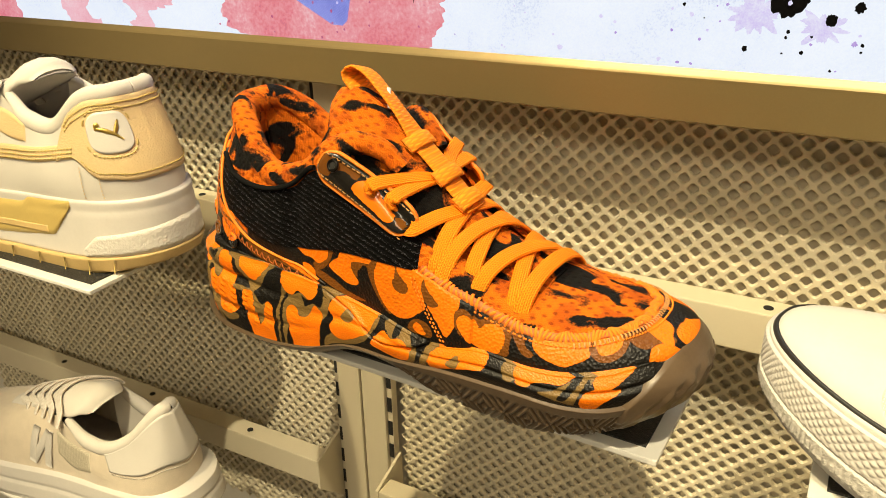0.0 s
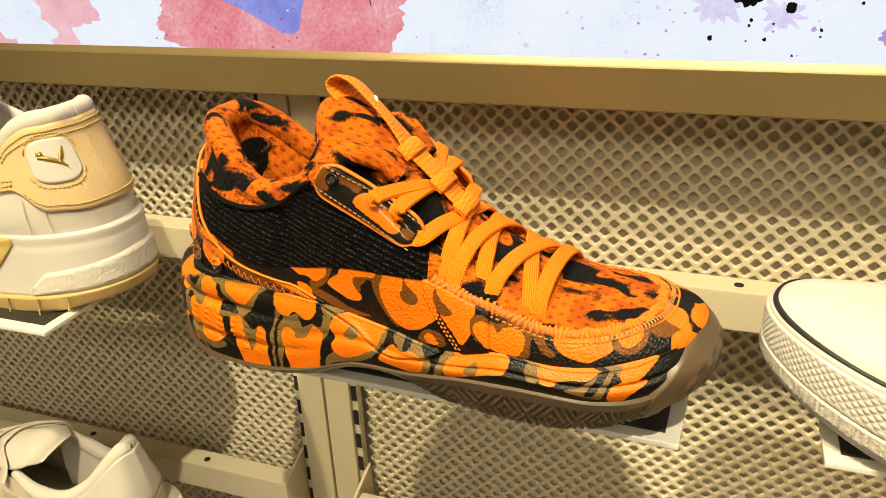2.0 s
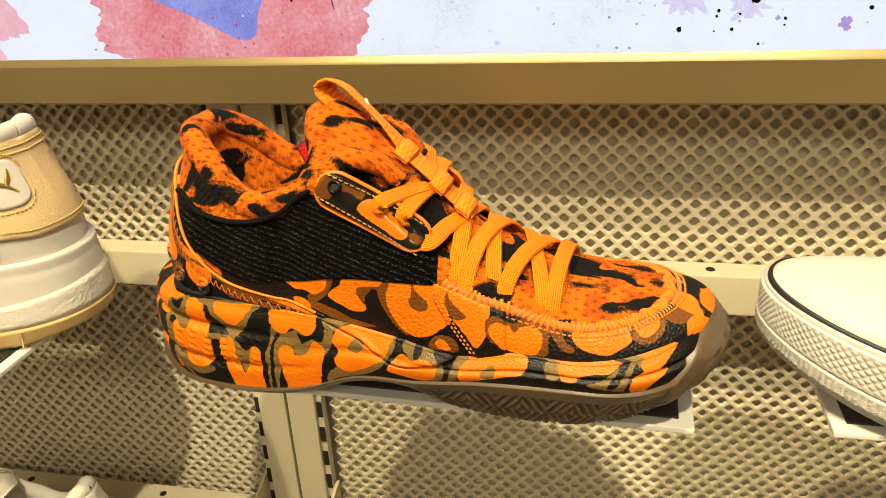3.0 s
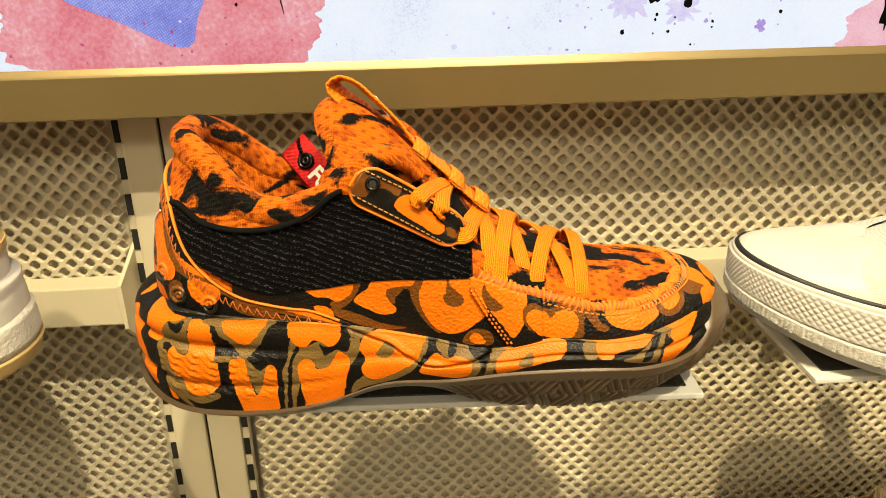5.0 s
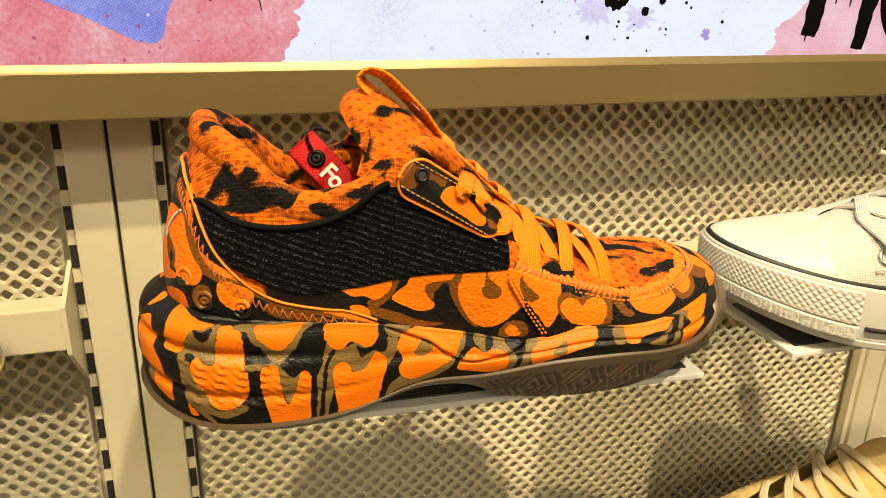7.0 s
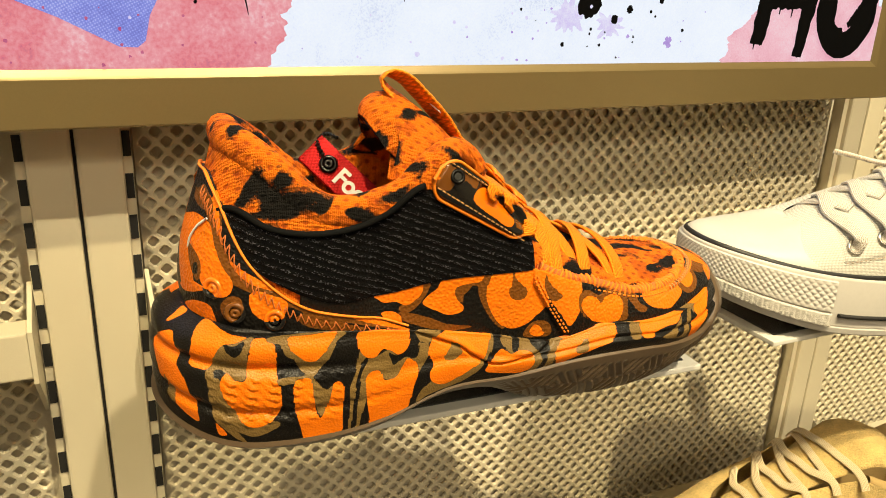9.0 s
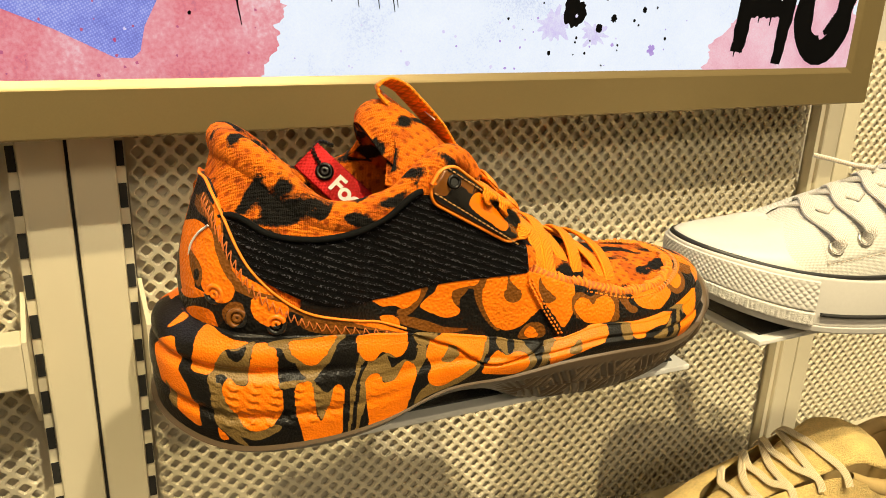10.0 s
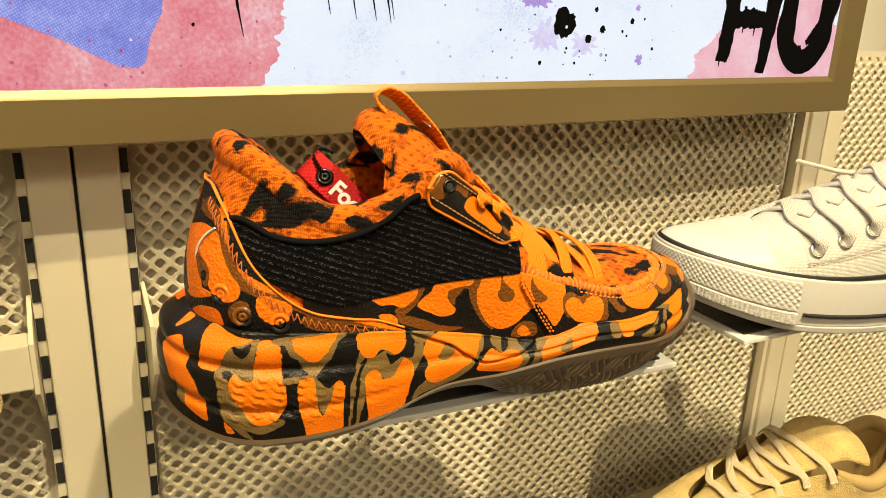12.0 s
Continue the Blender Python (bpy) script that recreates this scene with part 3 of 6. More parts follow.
def blot(name, cx, cz, rx, rz, rough, material, seed, n=160, tilt=0.0, freq=3.0):
    """A flat blot of print with a ragged outline, cut off at the frame."""
    LAYER[0] += 0.00002
    a = np.linspace(0, 2 * np.pi, n, endpoint=False)
    pts = []
    for t in a:
        k = 1 + rough * (noise.noise((math.cos(t) * freq + seed, math.sin(t) * freq, seed * 1.7)) + 0.22 * noise.noise((math.cos(t) * freq * 5, math.sin(t) * freq * 5 + seed, 3.1)) + 0.12 * noise.noise((math.cos(t) * freq * 16, math.sin(t) * freq * 16, seed + 7)))
        x, z = rx * k * math.cos(t), rz * k * math.sin(t)
        x, z = x * math.cos(tilt) - z * math.sin(tilt), x * math.sin(tilt) + z * math.cos(tilt)
        pts.append((min(cx + x, INNER_X + 0.003), POSTER_Y - 0.0002 - LAYER[0], max(cz + z, INNER_Z - 0.003)))
    v = np.array(pts + [(min(cx, INNER_X), POSTER_Y - 0.0002 - LAYER[0], max(cz, INNER_Z - 0.002))])
    return part(name, (v, [(n, (i + 1) % n, i) for i in range(n)], False), material, poster)


blot("pink_blot", -0.323, 1.352, 0.092, 0.062, 0.25, PINK, 3.0, 260)
blot("pink_blot", -0.53, 1.36, 0.066, 0.062, 0.3, PINK_PALE, 5.0, 220)
blot("pale_blot", -0.535, 1.335, 0.022, 0.032, 0.5, W_PAPER, 6.0, 160, 0.5)
blot("pink_blot", -0.70, 1.33, 0.05, 0.05, 0.4, PINK, 8.0)
blot("pink_blot", 0.175, 1.325, 0.096, 0.044, 0.16, PINK_PALE, 11.0, 220)
blot("pink_blot", 0.205, 1.40, 0.035, 0.07, 0.4, PINK_PALE, 12.0)
blot("lilac_blot", -0.052, 1.349, 0.012, 0.009, 0.7, LILAC, 13.0)
blot("lilac_blot", -0.020, 1.343, 0.010, 0.007, 0.8, LILAC, 14.0)
blot("lilac_blot", -0.062, 1.372, 0.009, 0.006, 0.8, PURPLE, 15.0)
blue = [(-0.405, 1.42), (-0.40, 1.376), (-0.371, 1.3545), (-0.345, 1.3435), (-0.318, 1.3295), (-0.3095, 1.3292), (-0.3055, 1.3325), (-0.3025, 1.345), (-0.2955, 1.358), (-0.2905, 1.40), (-0.29, 1.42)]
part("blue_cloth_print", (np.array([(x, POSTER_Y - 0.0009, z) for x, z in blue]), [tuple(range(len(blue)))], False), BLUE, poster)
for x, z, r in ((-0.037, 1.3567, 0.0088), (-0.0170, 1.3467, 0.0026), (-0.0054, 1.3531, 0.0024), (-0.0556, 1.3306, 0.0013), (0.0405, 1.3402, 0.0011),
                (0.020, 1.359, 0.0018), (0.012, 1.352, 0.0010), (-0.012, 1.366, 0.0016), (0.016, 1.349, 0.0008), (-0.28, 1.352, 0.0009), (-0.265, 1.366, 0.0011)):
    blot("ink_drop", x, z, r, r * 1.1, 0.35, INK, x * 90, 40)
for x, z, r in ((0.0290, 1.3323, 0.0034), (-0.0050, 1.3360, 0.0013), (0.024, 1.368, 0.002)):
    blot("purple_drop", x, z, r, r, 0.6, PURPLE, x * 70, 40)


def brush(name, keys, width, seed):
    """A brush stroke with ragged sides, tapering where it dries."""
    LAYER[0] += 0.00002
    p = smooth_path([(x, 0, z) for x, z in keys], 40)
    t = np.gradient(p, axis=0)
    t /= np.linalg.norm(t, axis=1)[:, None]
    side = np.stack([t[:, 2], 0 * t[:, 0], -t[:, 0]], 1)
    y = POSTER_Y - 0.0011 - LAYER[0]
    rows = []
    for i in range(40):
        w = np.interp(i, np.linspace(0, 39, len(width)), width)
        l = w * (0.5 + 0.14 * noise.noise((seed, i * 0.35, 0)))
        r = w * (0.5 + 0.14 * noise.noise((seed + 9, i * 0.35, 0)))
        rows.append([p[i] + side[i] * l + (0, y, 0), p[i] - side[i] * r + (0, y, 0)])
    pts = np.array(rows)
    pts[..., 2] = np.maximum(pts[..., 2], INNER_Z - 0.002)
    v, f = grid(pts)
    return part(name, (v, f, False), INK, poster, "black dripping brush letter stroke")


brush("letter_stroke", ((0.116, 1.43), (0.1135, 1.37), (0.1095, 1.331)), (0.016, 0.015, 0.013), 1)
brush("letter_stroke", ((0.159, 1.43), (0.1555, 1.36), (0.1515, 1.322)), (0.016, 0.016, 0.010), 2)
brush("letter_stroke", ((0.108, 1.360), (0.132, 1.363), (0.158, 1.361)), (0.010, 0.015, 0.010), 3)
# fine spatter strewn over the print
rs = np.random.RandomState(3)
for name, material, cx, sx, sz, many, small in (("spatter", PURPLE, -0.05, 0.10, 0.030, 26, 0.0006), ("spatter", glow("magenta_backlit", ((0.3, (0.40, 0.03, 0.16)), (0.7, (0.62, 0.10, 0.26))), 90, 0.9), -0.33, 0.075, 0.022, 30, 0.0006), ("spatter", LILAC, -0.10, 0.16, 0.03, 34, 0.0009), ("spatter", INK, -0.02, 0.05, 0.025, 14, 0.0006)):
    LAYER[0] += 0.00002
    bits = []
    for _ in range(many):
        x, z, r = rs.normal(cx, sx * 0.6), INNER_Z + abs(rs.normal(0.02, sz)), small * rs.uniform(0.5, 1.6)
        a = np.linspace(0, 2 * np.pi, 9, endpoint=False)
        k = r * rs.uniform(0.7, 1.3, 9)
        x = min(x, INNER_X - 0.003)
        bits.append((np.stack([x + k * np.cos(a), 0 * a + POSTER_Y - 0.0012 - LAYER[0], z + k * np.sin(a)], 1), [tuple(range(8, -1, -1))]))
    tagged(part(name, (*joined(*bits), False), material, poster), kind="stuff")

brush("letter_stroke", ((0.182, 1.43), (0.175, 1.375), (0.178, 1.342), (0.195, 1.330), (0.212, 1.340), (0.220, 1.37), (0.224, 1.43)), (0.014, 0.015, 0.019, 0.020, 0.021, 0.019, 0.016), 4)
brush("letter_stroke", ((0.199, 1.345), (0.206, 1.350), (0.213, 1.358)), (0.004, 0.010, 0.010), 5)
for x, z0, w in ((0.107, 1.3275, 0.003), (0.113, 1.330, 0.003), (0.127, 1.352, 0.003), (0.139, 1.350, 0.0025), (0.152, 1.3215, 0.004), (0.192, 1.3235, 0.004), (0.203, 1.3215, 0.0035), (0.214, 1.330, 0.003)):
    brush("ink_drip", ((x, z0 + 0.02), (x, z0 + 0.006), (x - 0.0004, z0)), (w, w, 0.0008), x * 50)
for x, z0, w in ((-0.2535, 1.346, 0.002), (-0.203, 1.359, 0.0016), (-0.187, 1.3565, 0.0018), (-0.1745, 1.356, 0.0018), (-0.165, 1.3545, 0.0018), (-0.163, 1.357, 0.0012), (-0.075, 1.370, 0.003)):
    brush("ink_hair", ((x - 0.004, z0 + 0.05), (x - 0.003, z0 + 0.02), (x, z0)), (w * 1.6, w, 0.0004), x * 50)


# ---- the orange camouflage basketball shoe ----
hero_last = Last(
    0.285,
    half=((0, 0.040), (0.05, 0.0435), (0.11, 0.0425), (0.16, 0.0445), (0.20, 0.0465), (0.24, 0.0465), (0.27, 0.045), (0.296, 0.043)),
    centre=((0, 0), (0.10, 0.0), (0.2, 0.000), (0.296, 0.0)),
    sole_top=((0, 0.062), (0.0226, 0.060), (0.06, 0.0555), (0.0937, 0.051), (0.1387, 0.043), (0.170, 0.0365), (0.198, 0.0415), (0.226, 0.040), (0.25, 0.0430), (0.268, 0.0480), (0.285, 0.0515)),
    sole_low=((0, 0.020), (0.02, 0.012), (0.05, 0.008), (0.09, 0.011), (0.12, 0.021), (0.15, 0.0225), (0.18, 0.0265), (0.22, 0.0280), (0.240, 0.0275), (0.255, 0.0290), (0.268, 0.0330), (0.277, 0.0360), (0.285, 0.0375)),
    ground=((0, 0.013), (0.02, 0.004), (0.045, 0.0), (0.085, 0.002), (0.115, 0.012), (0.14, 0.0125), (0.165, 0.003), (0.19, 0.0), (0.230, 0.001), (0.255, 0.006), (0.275, 0.014), (0.285, 0.019)),
    top=((0, 0.029, 0.0, 0.1285), (0.1, 0.033, 0.016, 0.1285), (0.2, 0.046, 0.027, 0.1210), (0.3, 0.068, 0.036, 0.103), (0.4, 0.097, 0.039, 0.108), (0.45, 0.112, 0.039, 0.119), (0.5, 0.130, 0.033, 0.111),
         (0.6, 0.160, 0.026, 0.084), (0.7, 0.190, 0.021, 0.0685), (0.8, 0.204, 0.016, 0.0650), (0.9, 0.209, 0.009, 0.0645), (1.0, 0.210, 0.0, 0.0645)),
    toe_round=0.066,
)
hero_last.prepare()

# the print. On the inner side: blots strewn over the form
rng = np.random.RandomState(7)
P, V = np.meshgrid(np.linspace(0, 1, 200, endpoint=False), np.linspace(0, 1, 30))
seedpts = np.concatenate([hero_last.upper(P, V).reshape(-1, 3), hero_last.band(150, lambda s: hero_last.f("sole_low", s), lambda s: hero_last.f("sole_top", s), 8, lambda v, p: 0.0)[0]])
chosen = []
for i in rng.permutation(len(seedpts)):
    if all(np.linalg.norm(seedpts[i] - c) > 0.0175 for c in chosen):
        chosen.append(seedpts[i])
ORANGE_BLOTS, SECOND_BLOTS = [], []
for c in chosen:
    r = rng.uniform(0.0072, 0.0112)
    ORANGE_BLOTS.append((*c, r))
    for _ in range(rng.randint(1, 3)):
        d = rng.normal(size=3) * (1.0, 0.4, 1.0)
        ORANGE_BLOTS.append((*(c + d / np.linalg.norm(d) * r * 1.05), r * rng.uniform(0.5, 0.9)))
    for _ in range(2):
        d = rng.normal(size=3)
        SECOND_BLOTS.append((*(c + d / np.linalg.norm(d) * 0.010), rng.uniform(0.004, 0.0065)))
ORANGE_BLOTS, SECOND_BLOTS = np.array(ORANGE_BLOTS), np.array(SECOND_BLOTS)

# On the outer side: the drawn shapes of the print, in millimetres along the shoe's outline from the heel and above the ground
U_STEP, U_LOW, U_MANY, Z_MANY = 0.35, -25.0, 1060, 380
GRID_U, GRID_Z = np.meshgrid(U_LOW + U_STEP * np.arange(U_MANY), U_STEP * np.arange(Z_MANY))


def blank():
    """Two fields of distance to a print's edge in millimetres, inside positive: orange and tan; what has neither is black."""
    return {"orange": np.full(GRID_U.shape, -6.0), "tan": np.full(GRID_U.shape, -6.0)}


SIDE, COUNTER, SOLE, STAY = blank(), blank(), blank(), blank()


def shape(layer, colour, *pts):
    """A smooth closed shape laid over what is there already."""
    k = np.array(pts)
    n, f = len(k), np.linspace(0, 1, 6, endpoint=False)[None, :, None]
    a, b, c, d = (k[(np.arange(n) + i) % n][:, None] for i in (-1, 0, 1, 2))
    loop = (0.5 * (2 * b + (c - a) * f + (2 * a - 5 * b + 4 * c - d) * f**2 + (3 * b - a - 3 * c + d) * f**3)).reshape(-1, 2)
    lo, hi = loop.min(0) - 6, loop.max(0) + 6
    i0, i1 = (int(np.clip((v - U_LOW) / U_STEP, 0, U_MANY)) for v in (lo[0], hi[0]))
    j0, j1 = (int(np.clip(v / U_STEP, 0, Z_MANY)) for v in (lo[1], hi[1]))
    x, z = GRID_U[j0:j1, i0:i1], GRID_Z[j0:j1, i0:i1]
    near, inside = np.full(x.shape, 1e9), np.zeros(x.shape, bool)
    for (x0, z0), (x1, z1) in zip(loop, np.roll(loop, -1, 0)):
        dx, dz = x1 - x0, z1 - z0
        t = np.clip(((x - x0) * dx + (z - z0) * dz) / (dx * dx + dz * dz + 1e-9), 0, 1)
        near = np.minimum(near, (x - x0 - t * dx) ** 2 + (z - z0 - t * dz) ** 2)
        if dz:
            inside ^= ((z0 > z) != (z1 > z)) & (x < x0 + (z - z0) * dx / dz)
    dist = np.where(inside, 1, -1) * np.sqrt(near)
    for name in ("orange", "tan"):
        part_of = layer[name][j0:j1, i0:i1]
        part_of[:] = np.maximum(part_of, dist) if name == colour else np.minimum(part_of, -dist)


shape(SIDE, "tan", (131.6, 70.7), (136.4, 69.2), (134.3, 63.6), (128.3, 57.7), (123.1, 59.8))
shape(SIDE, "orange", (112.4, 66.1), (122.1, 68.5), (131.6, 70.4), (133.4, 67.9), (131.4, 63.5), (126.5, 60.5), (121.8, 62.5), (116.9, 62.5), (114.2, 64.3))
shape(SIDE, "tan", (119.1, 57.8), (131.2, 55.9), (145.7, 49.5), (156.9, 47.4), (145.6, 46.6), (131.0, 50.8))
shape(SIDE, "orange", (115.5, 57.9), (119.2, 58.6), (122.8, 57.2), (124.3, 52.2), (120.8, 51.5))
shape(SIDE, "tan", (160.0, 73.6), (162.7, 73.5), (160.3, 67.1), (155.8, 67.2))
shape(SIDE, "orange", (141.3, 69.9), (146.1, 72.6), (160.7, 73.6), (160.0, 68.4), (155.3, 67.8), (149.7, 66.9), (148.2, 64.2), (148.8, 60.9), (152.1, 57.2), (150.8, 54.5), (144.5, 54.2), (137.3, 57.8), (133.2, 60.7), (135.0, 63.3), (139.3, 66.7))
shape(SIDE, "tan", (149.5, 66.9), (155.8, 67.7), (154.5, 65.4), (152.1, 62.7), (151.5, 58.3), (148.7, 61.2), (147.9, 64.7))
shape(SIDE, "tan", (169.3, 73.2), (163.6, 73.0), (159.7, 69.1), (158.2, 64.7), (159.4, 59.2), (163.2, 52.2), (168.2, 46.4), (171.6, 44.6), (170.6, 58.0))
shape(SIDE, "orange", (170.6, 73.3), (164.3, 70.0), (162.2, 62.4), (163.7, 55.5), (168.7, 47.8), (174.6, 44.2), (182.2, 45.6), (189.0, 50.8), (192.5, 54.9), (188.1, 65.6), (183.0, 73.3), (176.8, 73.2))
shape(SIDE, "tan", (174.3, 73.4), (176.3, 73.2), (176.1, 67.6), (181.2, 62.8), (181.7, 59.6), (178.7, 57.4), (174.4, 58.7), (172.9, 62.0), (174.3, 66.4))
shape(SIDE, "tan", (181.6, 39.5), (184.2, 45.5), (189.8, 46.6), (194.3, 43.6), (193.9, 38.4))
shape(SIDE, "orange", (184.4, 41.2), (186.1, 44.6), (189.2, 43.8), (191.4, 39.7), (187.8, 38.7))
shape(SIDE, "orange", (183.6, 73.3), (195.9, 70.2), (208.6, 65.4), (209.0, 51.3), (206.6, 45.8), (203.6, 42.8), (199.6, 47.7), (194.9, 53.9), (188.5, 63.2))
shape(SIDE, "tan", (190.6, 68.3), (192.7, 64.2), (197.0, 59.8), (199.1, 57.1), (195.8, 55.5), (191.9, 57.8), (189.8, 62.9))
shape(SIDE, "tan", (208.2, 56.0), (212.6, 58.6), (219.6, 55.0), (225.5, 57.1), (234.6, 53.0), (235.8, 46.3), (233.2, 41.2), (211.5, 45.8))
shape(SIDE, "orange", (209.0, 52.3), (212.6, 55.9), (218.2, 53.9), (220.6, 50.7), (223.0, 53.5), (229.1, 54.2), (233.0, 50.3), (232.5, 45.0), (229.1, 41.4), (218.5, 42.5), (212.3, 46.9))
shape(SIDE, "tan", (219.3, 62.4), (236.2, 57.8), (240.7, 53.2), (243.2, 48.2), (247.3, 45.9), (245.6, 43.8), (241.2, 45.4), (237.5, 49.9), (233.2, 53.8), (225.0, 57.1))
shape(SIDE, "tan", (210.1, 63.4), (215.3, 63.7), (219.5, 60.7), (215.4, 60.6))
shape(SIDE, "orange", (247.8, 56.3), (257.2, 56.2), (267.7, 55.5), (273.3, 52.5), (273.2, 48.8), (267.0, 45.5), (261.4, 43.4), (251.0, 45.4), (246.3, 48.9), (245.8, 52.7))
shape(SIDE, "tan", (273.4, 56.5), (281.8, 58.4), (293.2, 57.2), (291.3, 53.4), (284.9, 49.0), (277.9, 47.8), (273.1, 50.8))
shape(SIDE, "orange", (276.3, 54.8), (281.4, 57.5), (288.9, 56.6), (288.9, 54.2), (283.9, 51.1), (279.0, 50.2), (276.3, 52.2))
shape(COUNTER, "tan", (44.1, 105.5), (48.9, 91.8), (59.5, 82.3), (77.7, 73.9), (102.1, 62.8), (126.7, 50.5), (119.8, 51.1), (96.6, 58.7), (77.3, 67.1), (61.5, 74.1), (50.8, 79.1), (42.1, 90.0), (34.1, 102.2), (3.7, 108.2))
shape(COUNTER, "orange", (29.6, 111.9), (43.2, 105.9), (46.5, 98.8), (42.6, 100.9), (33.7, 107.0))
shape(COUNTER, "orange", (52.1, 86.6), (59.5, 82.3), (73.4, 75.2), (82.3, 71.5), (72.8, 73.9), (60.5, 78.2))
shape(COUNTER, "tan", (26.0, 111.3), (41.7, 105.2), (38.3, 102.2), (6.1, 105.2))
shape(COUNTER, "tan", (45.6, 101.2), (48.3, 90.6), (56.9, 80.2), (49.0, 86.3))
shape(COUNTER, "orange", (-7.3, 92.8), (16.1, 99.6), (38.3, 98.7), (44.0, 91.3), (49.1, 83.6), (54.4, 77.8), (52.6, 72.8), (47.2, 71.0), (40.5, 73.7), (32.2, 77.2), (26.2, 72.6), (13.8, 70.9), (4.7, 79.2))
shape(COUNTER, "tan", (18.8, 88.1), (31.3, 85.8), (36.1, 81.3), (33.8, 75.5), (28.2, 78.3))
shape(COUNTER, "black", (28.9, 81.3), (32.6, 82.4), (33.6, 78.8), (30.0, 77.9))
shape(COUNTER, "orange", (10.0, 69.4), (25.5, 74.4), (34.7, 74.3), (39.9, 73.2), (29.7, 70.1), (17.5, 68.2))
shape(COUNTER, "orange", (14.7, 60.8), (28.0, 66.3), (40.9, 67.1), (44.6, 62.6), (44.9, 59.2), (40.9, 59.7), (31.4, 60.7))
shape(COUNTER, "tan", (48.1, 67.2), (51.7, 71.5), (57.0, 71.9), (58.8, 67.3), (55.7, 63.0), (50.6, 61.9))
shape(COUNTER, "tan", (72.7, 73.1), (86.9, 67.3), (99.0, 61.8), (109.4, 56.8), (96.4, 59.2), (82.0, 64.3))
shape(COUNTER, "orange", (61.5, 72.9), (64.4, 74.7), (70.6, 72.5), (75.4, 70.3), (75.9, 66.1), (72.3, 63.0), (67.4, 62.2), (63.5, 64.6), (61.2, 68.6))
shape(COUNTER, "tan", (79.5, 62.6), (86.5, 63.4), (101.7, 56.0), (109.4, 53.1), (96.6, 54.2), (84.3, 57.7))
shape(COUNTER, "orange", (87.1, 68.3), (102.1, 61.8), (119.9, 53.6), (127.8, 49.8), (112.3, 54.4), (96.4, 61.9))
shape(COUNTER, "orange", (42.8, 114.1), (46.5, 101.3), (49.6, 90.7), (46.6, 94.8), (40.1, 107.2))
shape(SOLE, "orange", (12.0, 45.2), (9.2, 47.7), (23.3, 55.0), (28.2, 51.3), (30.2, 43.3), (34.9, 36.6), (39.4, 20.4), (32.1, 22.4), (22.3, 30.0), (16.5, 40.1))
shape(SOLE, "tan", (22.6, 36.5), (25.7, 32.6), (28.0, 25.4), (22.9, 27.9))
shape(SOLE, "orange", (17.5, 56.5), (15.5, 60.9), (9.7, 61.3), (17.4, 61.0), (22.6, 60.1))
shape(SOLE, "tan", (42.9, 43.0), (46.1, 42.2), (48.7, 31.9), (52.1, 20.0), (57.9, 10.5), (53.0, 13.4), (45.1, 23.3), (44.7, 34.8))
shape(SOLE, "orange", (46.1, 20.1), (47.7, 18.7), (50.0, 14.5), (46.7, 14.5))
shape(SOLE, "orange", (35.7, 57.7), (37.8, 60.2), (42.9, 60.5), (49.0, 58.9), (57.0, 57.1), (61.2, 56.2), (55.3, 54.8), (49.9, 53.8), (47.1, 49.1), (43.9, 43.6), (40.6, 43.1), (34.9, 44.9), (36.9, 52.3))
shape(SOLE, "tan", (49.4, 53.3), (54.8, 54.7), (61.2, 56.7), (62.5, 54.9), (59.8, 50.5), (59.3, 43.1), (57.7, 39.2), (53.6, 40.1), (48.8, 43.1), (44.3, 43.3))
shape(SOLE, "black", (50.7, 54.1), (54.4, 53.7), (58.7, 55.0), (55.9, 49.7), (53.2, 49.8))
shape(SOLE, "tan", (48.4, 40.0), (45.0, 36.0), (44.7, 29.6), (49.7, 20.4), (56.9, 14.7), (63.0, 13.4), (71.2, 18.4), (57.8, 24.3))
shape(SOLE, "orange", (60.7, 52.4), (62.0, 55.6), (66.7, 55.6), (70.0, 52.9), (70.5, 47.4), (70.6, 39.0), (71.7, 33.2), (71.5, 24.4), (67.2, 19.6), (61.2, 17.6), (56.3, 20.9), (52.4, 28.1), (49.5, 34.6), (49.1, 38.8), (51.1, 41.9), (54.9, 39.3), (58.4, 39.4), (59.2, 45.8))
shape(SOLE, "tan", (66.7, 54.8), (70.2, 55.9), (76.5, 55.3), (76.8, 50.5), (78.7, 45.8), (74.5, 47.8), (72.0, 51.9))
shape(SOLE, "black", (70.4, 53.3), (72.7, 51.9), (72.1, 49.0), (70.3, 50.2))
shape(SOLE, "tan", (74.9, 55.7), (98.7, 54.0), (95.1, 50.5), (91.0, 43.1), (87.1, 38.7), (83.9, 37.5), (79.5, 40.8), (76.7, 49.3))
shape(SOLE, "orange", (75.8, 54.7), (83.0, 54.7), (95.3, 54.4), (92.7, 50.7), (89.9, 47.1), (86.1, 43.7), (82.4, 44.0), (78.9, 47.2), (76.1, 50.3))
shape(SOLE, "tan", (70.8, 38.2), (83.0, 37.8), (84.8, 35.8), (77.0, 35.7), (71.9, 35.6))
shape(SOLE, "orange", (76.7, 34.7), (79.4, 37.0), (83.0, 36.7), (85.3, 33.2), (85.7, 21.7), (87.8, 17.9), (90.8, 26.5), (92.4, 31.9), (95.4, 33.5), (97.8, 29.4), (97.6, 16.8), (96.6, 3.6), (89.3, 0.3), (82.0, 1.9), (78.9, 16.6), (77.0, 24.3))
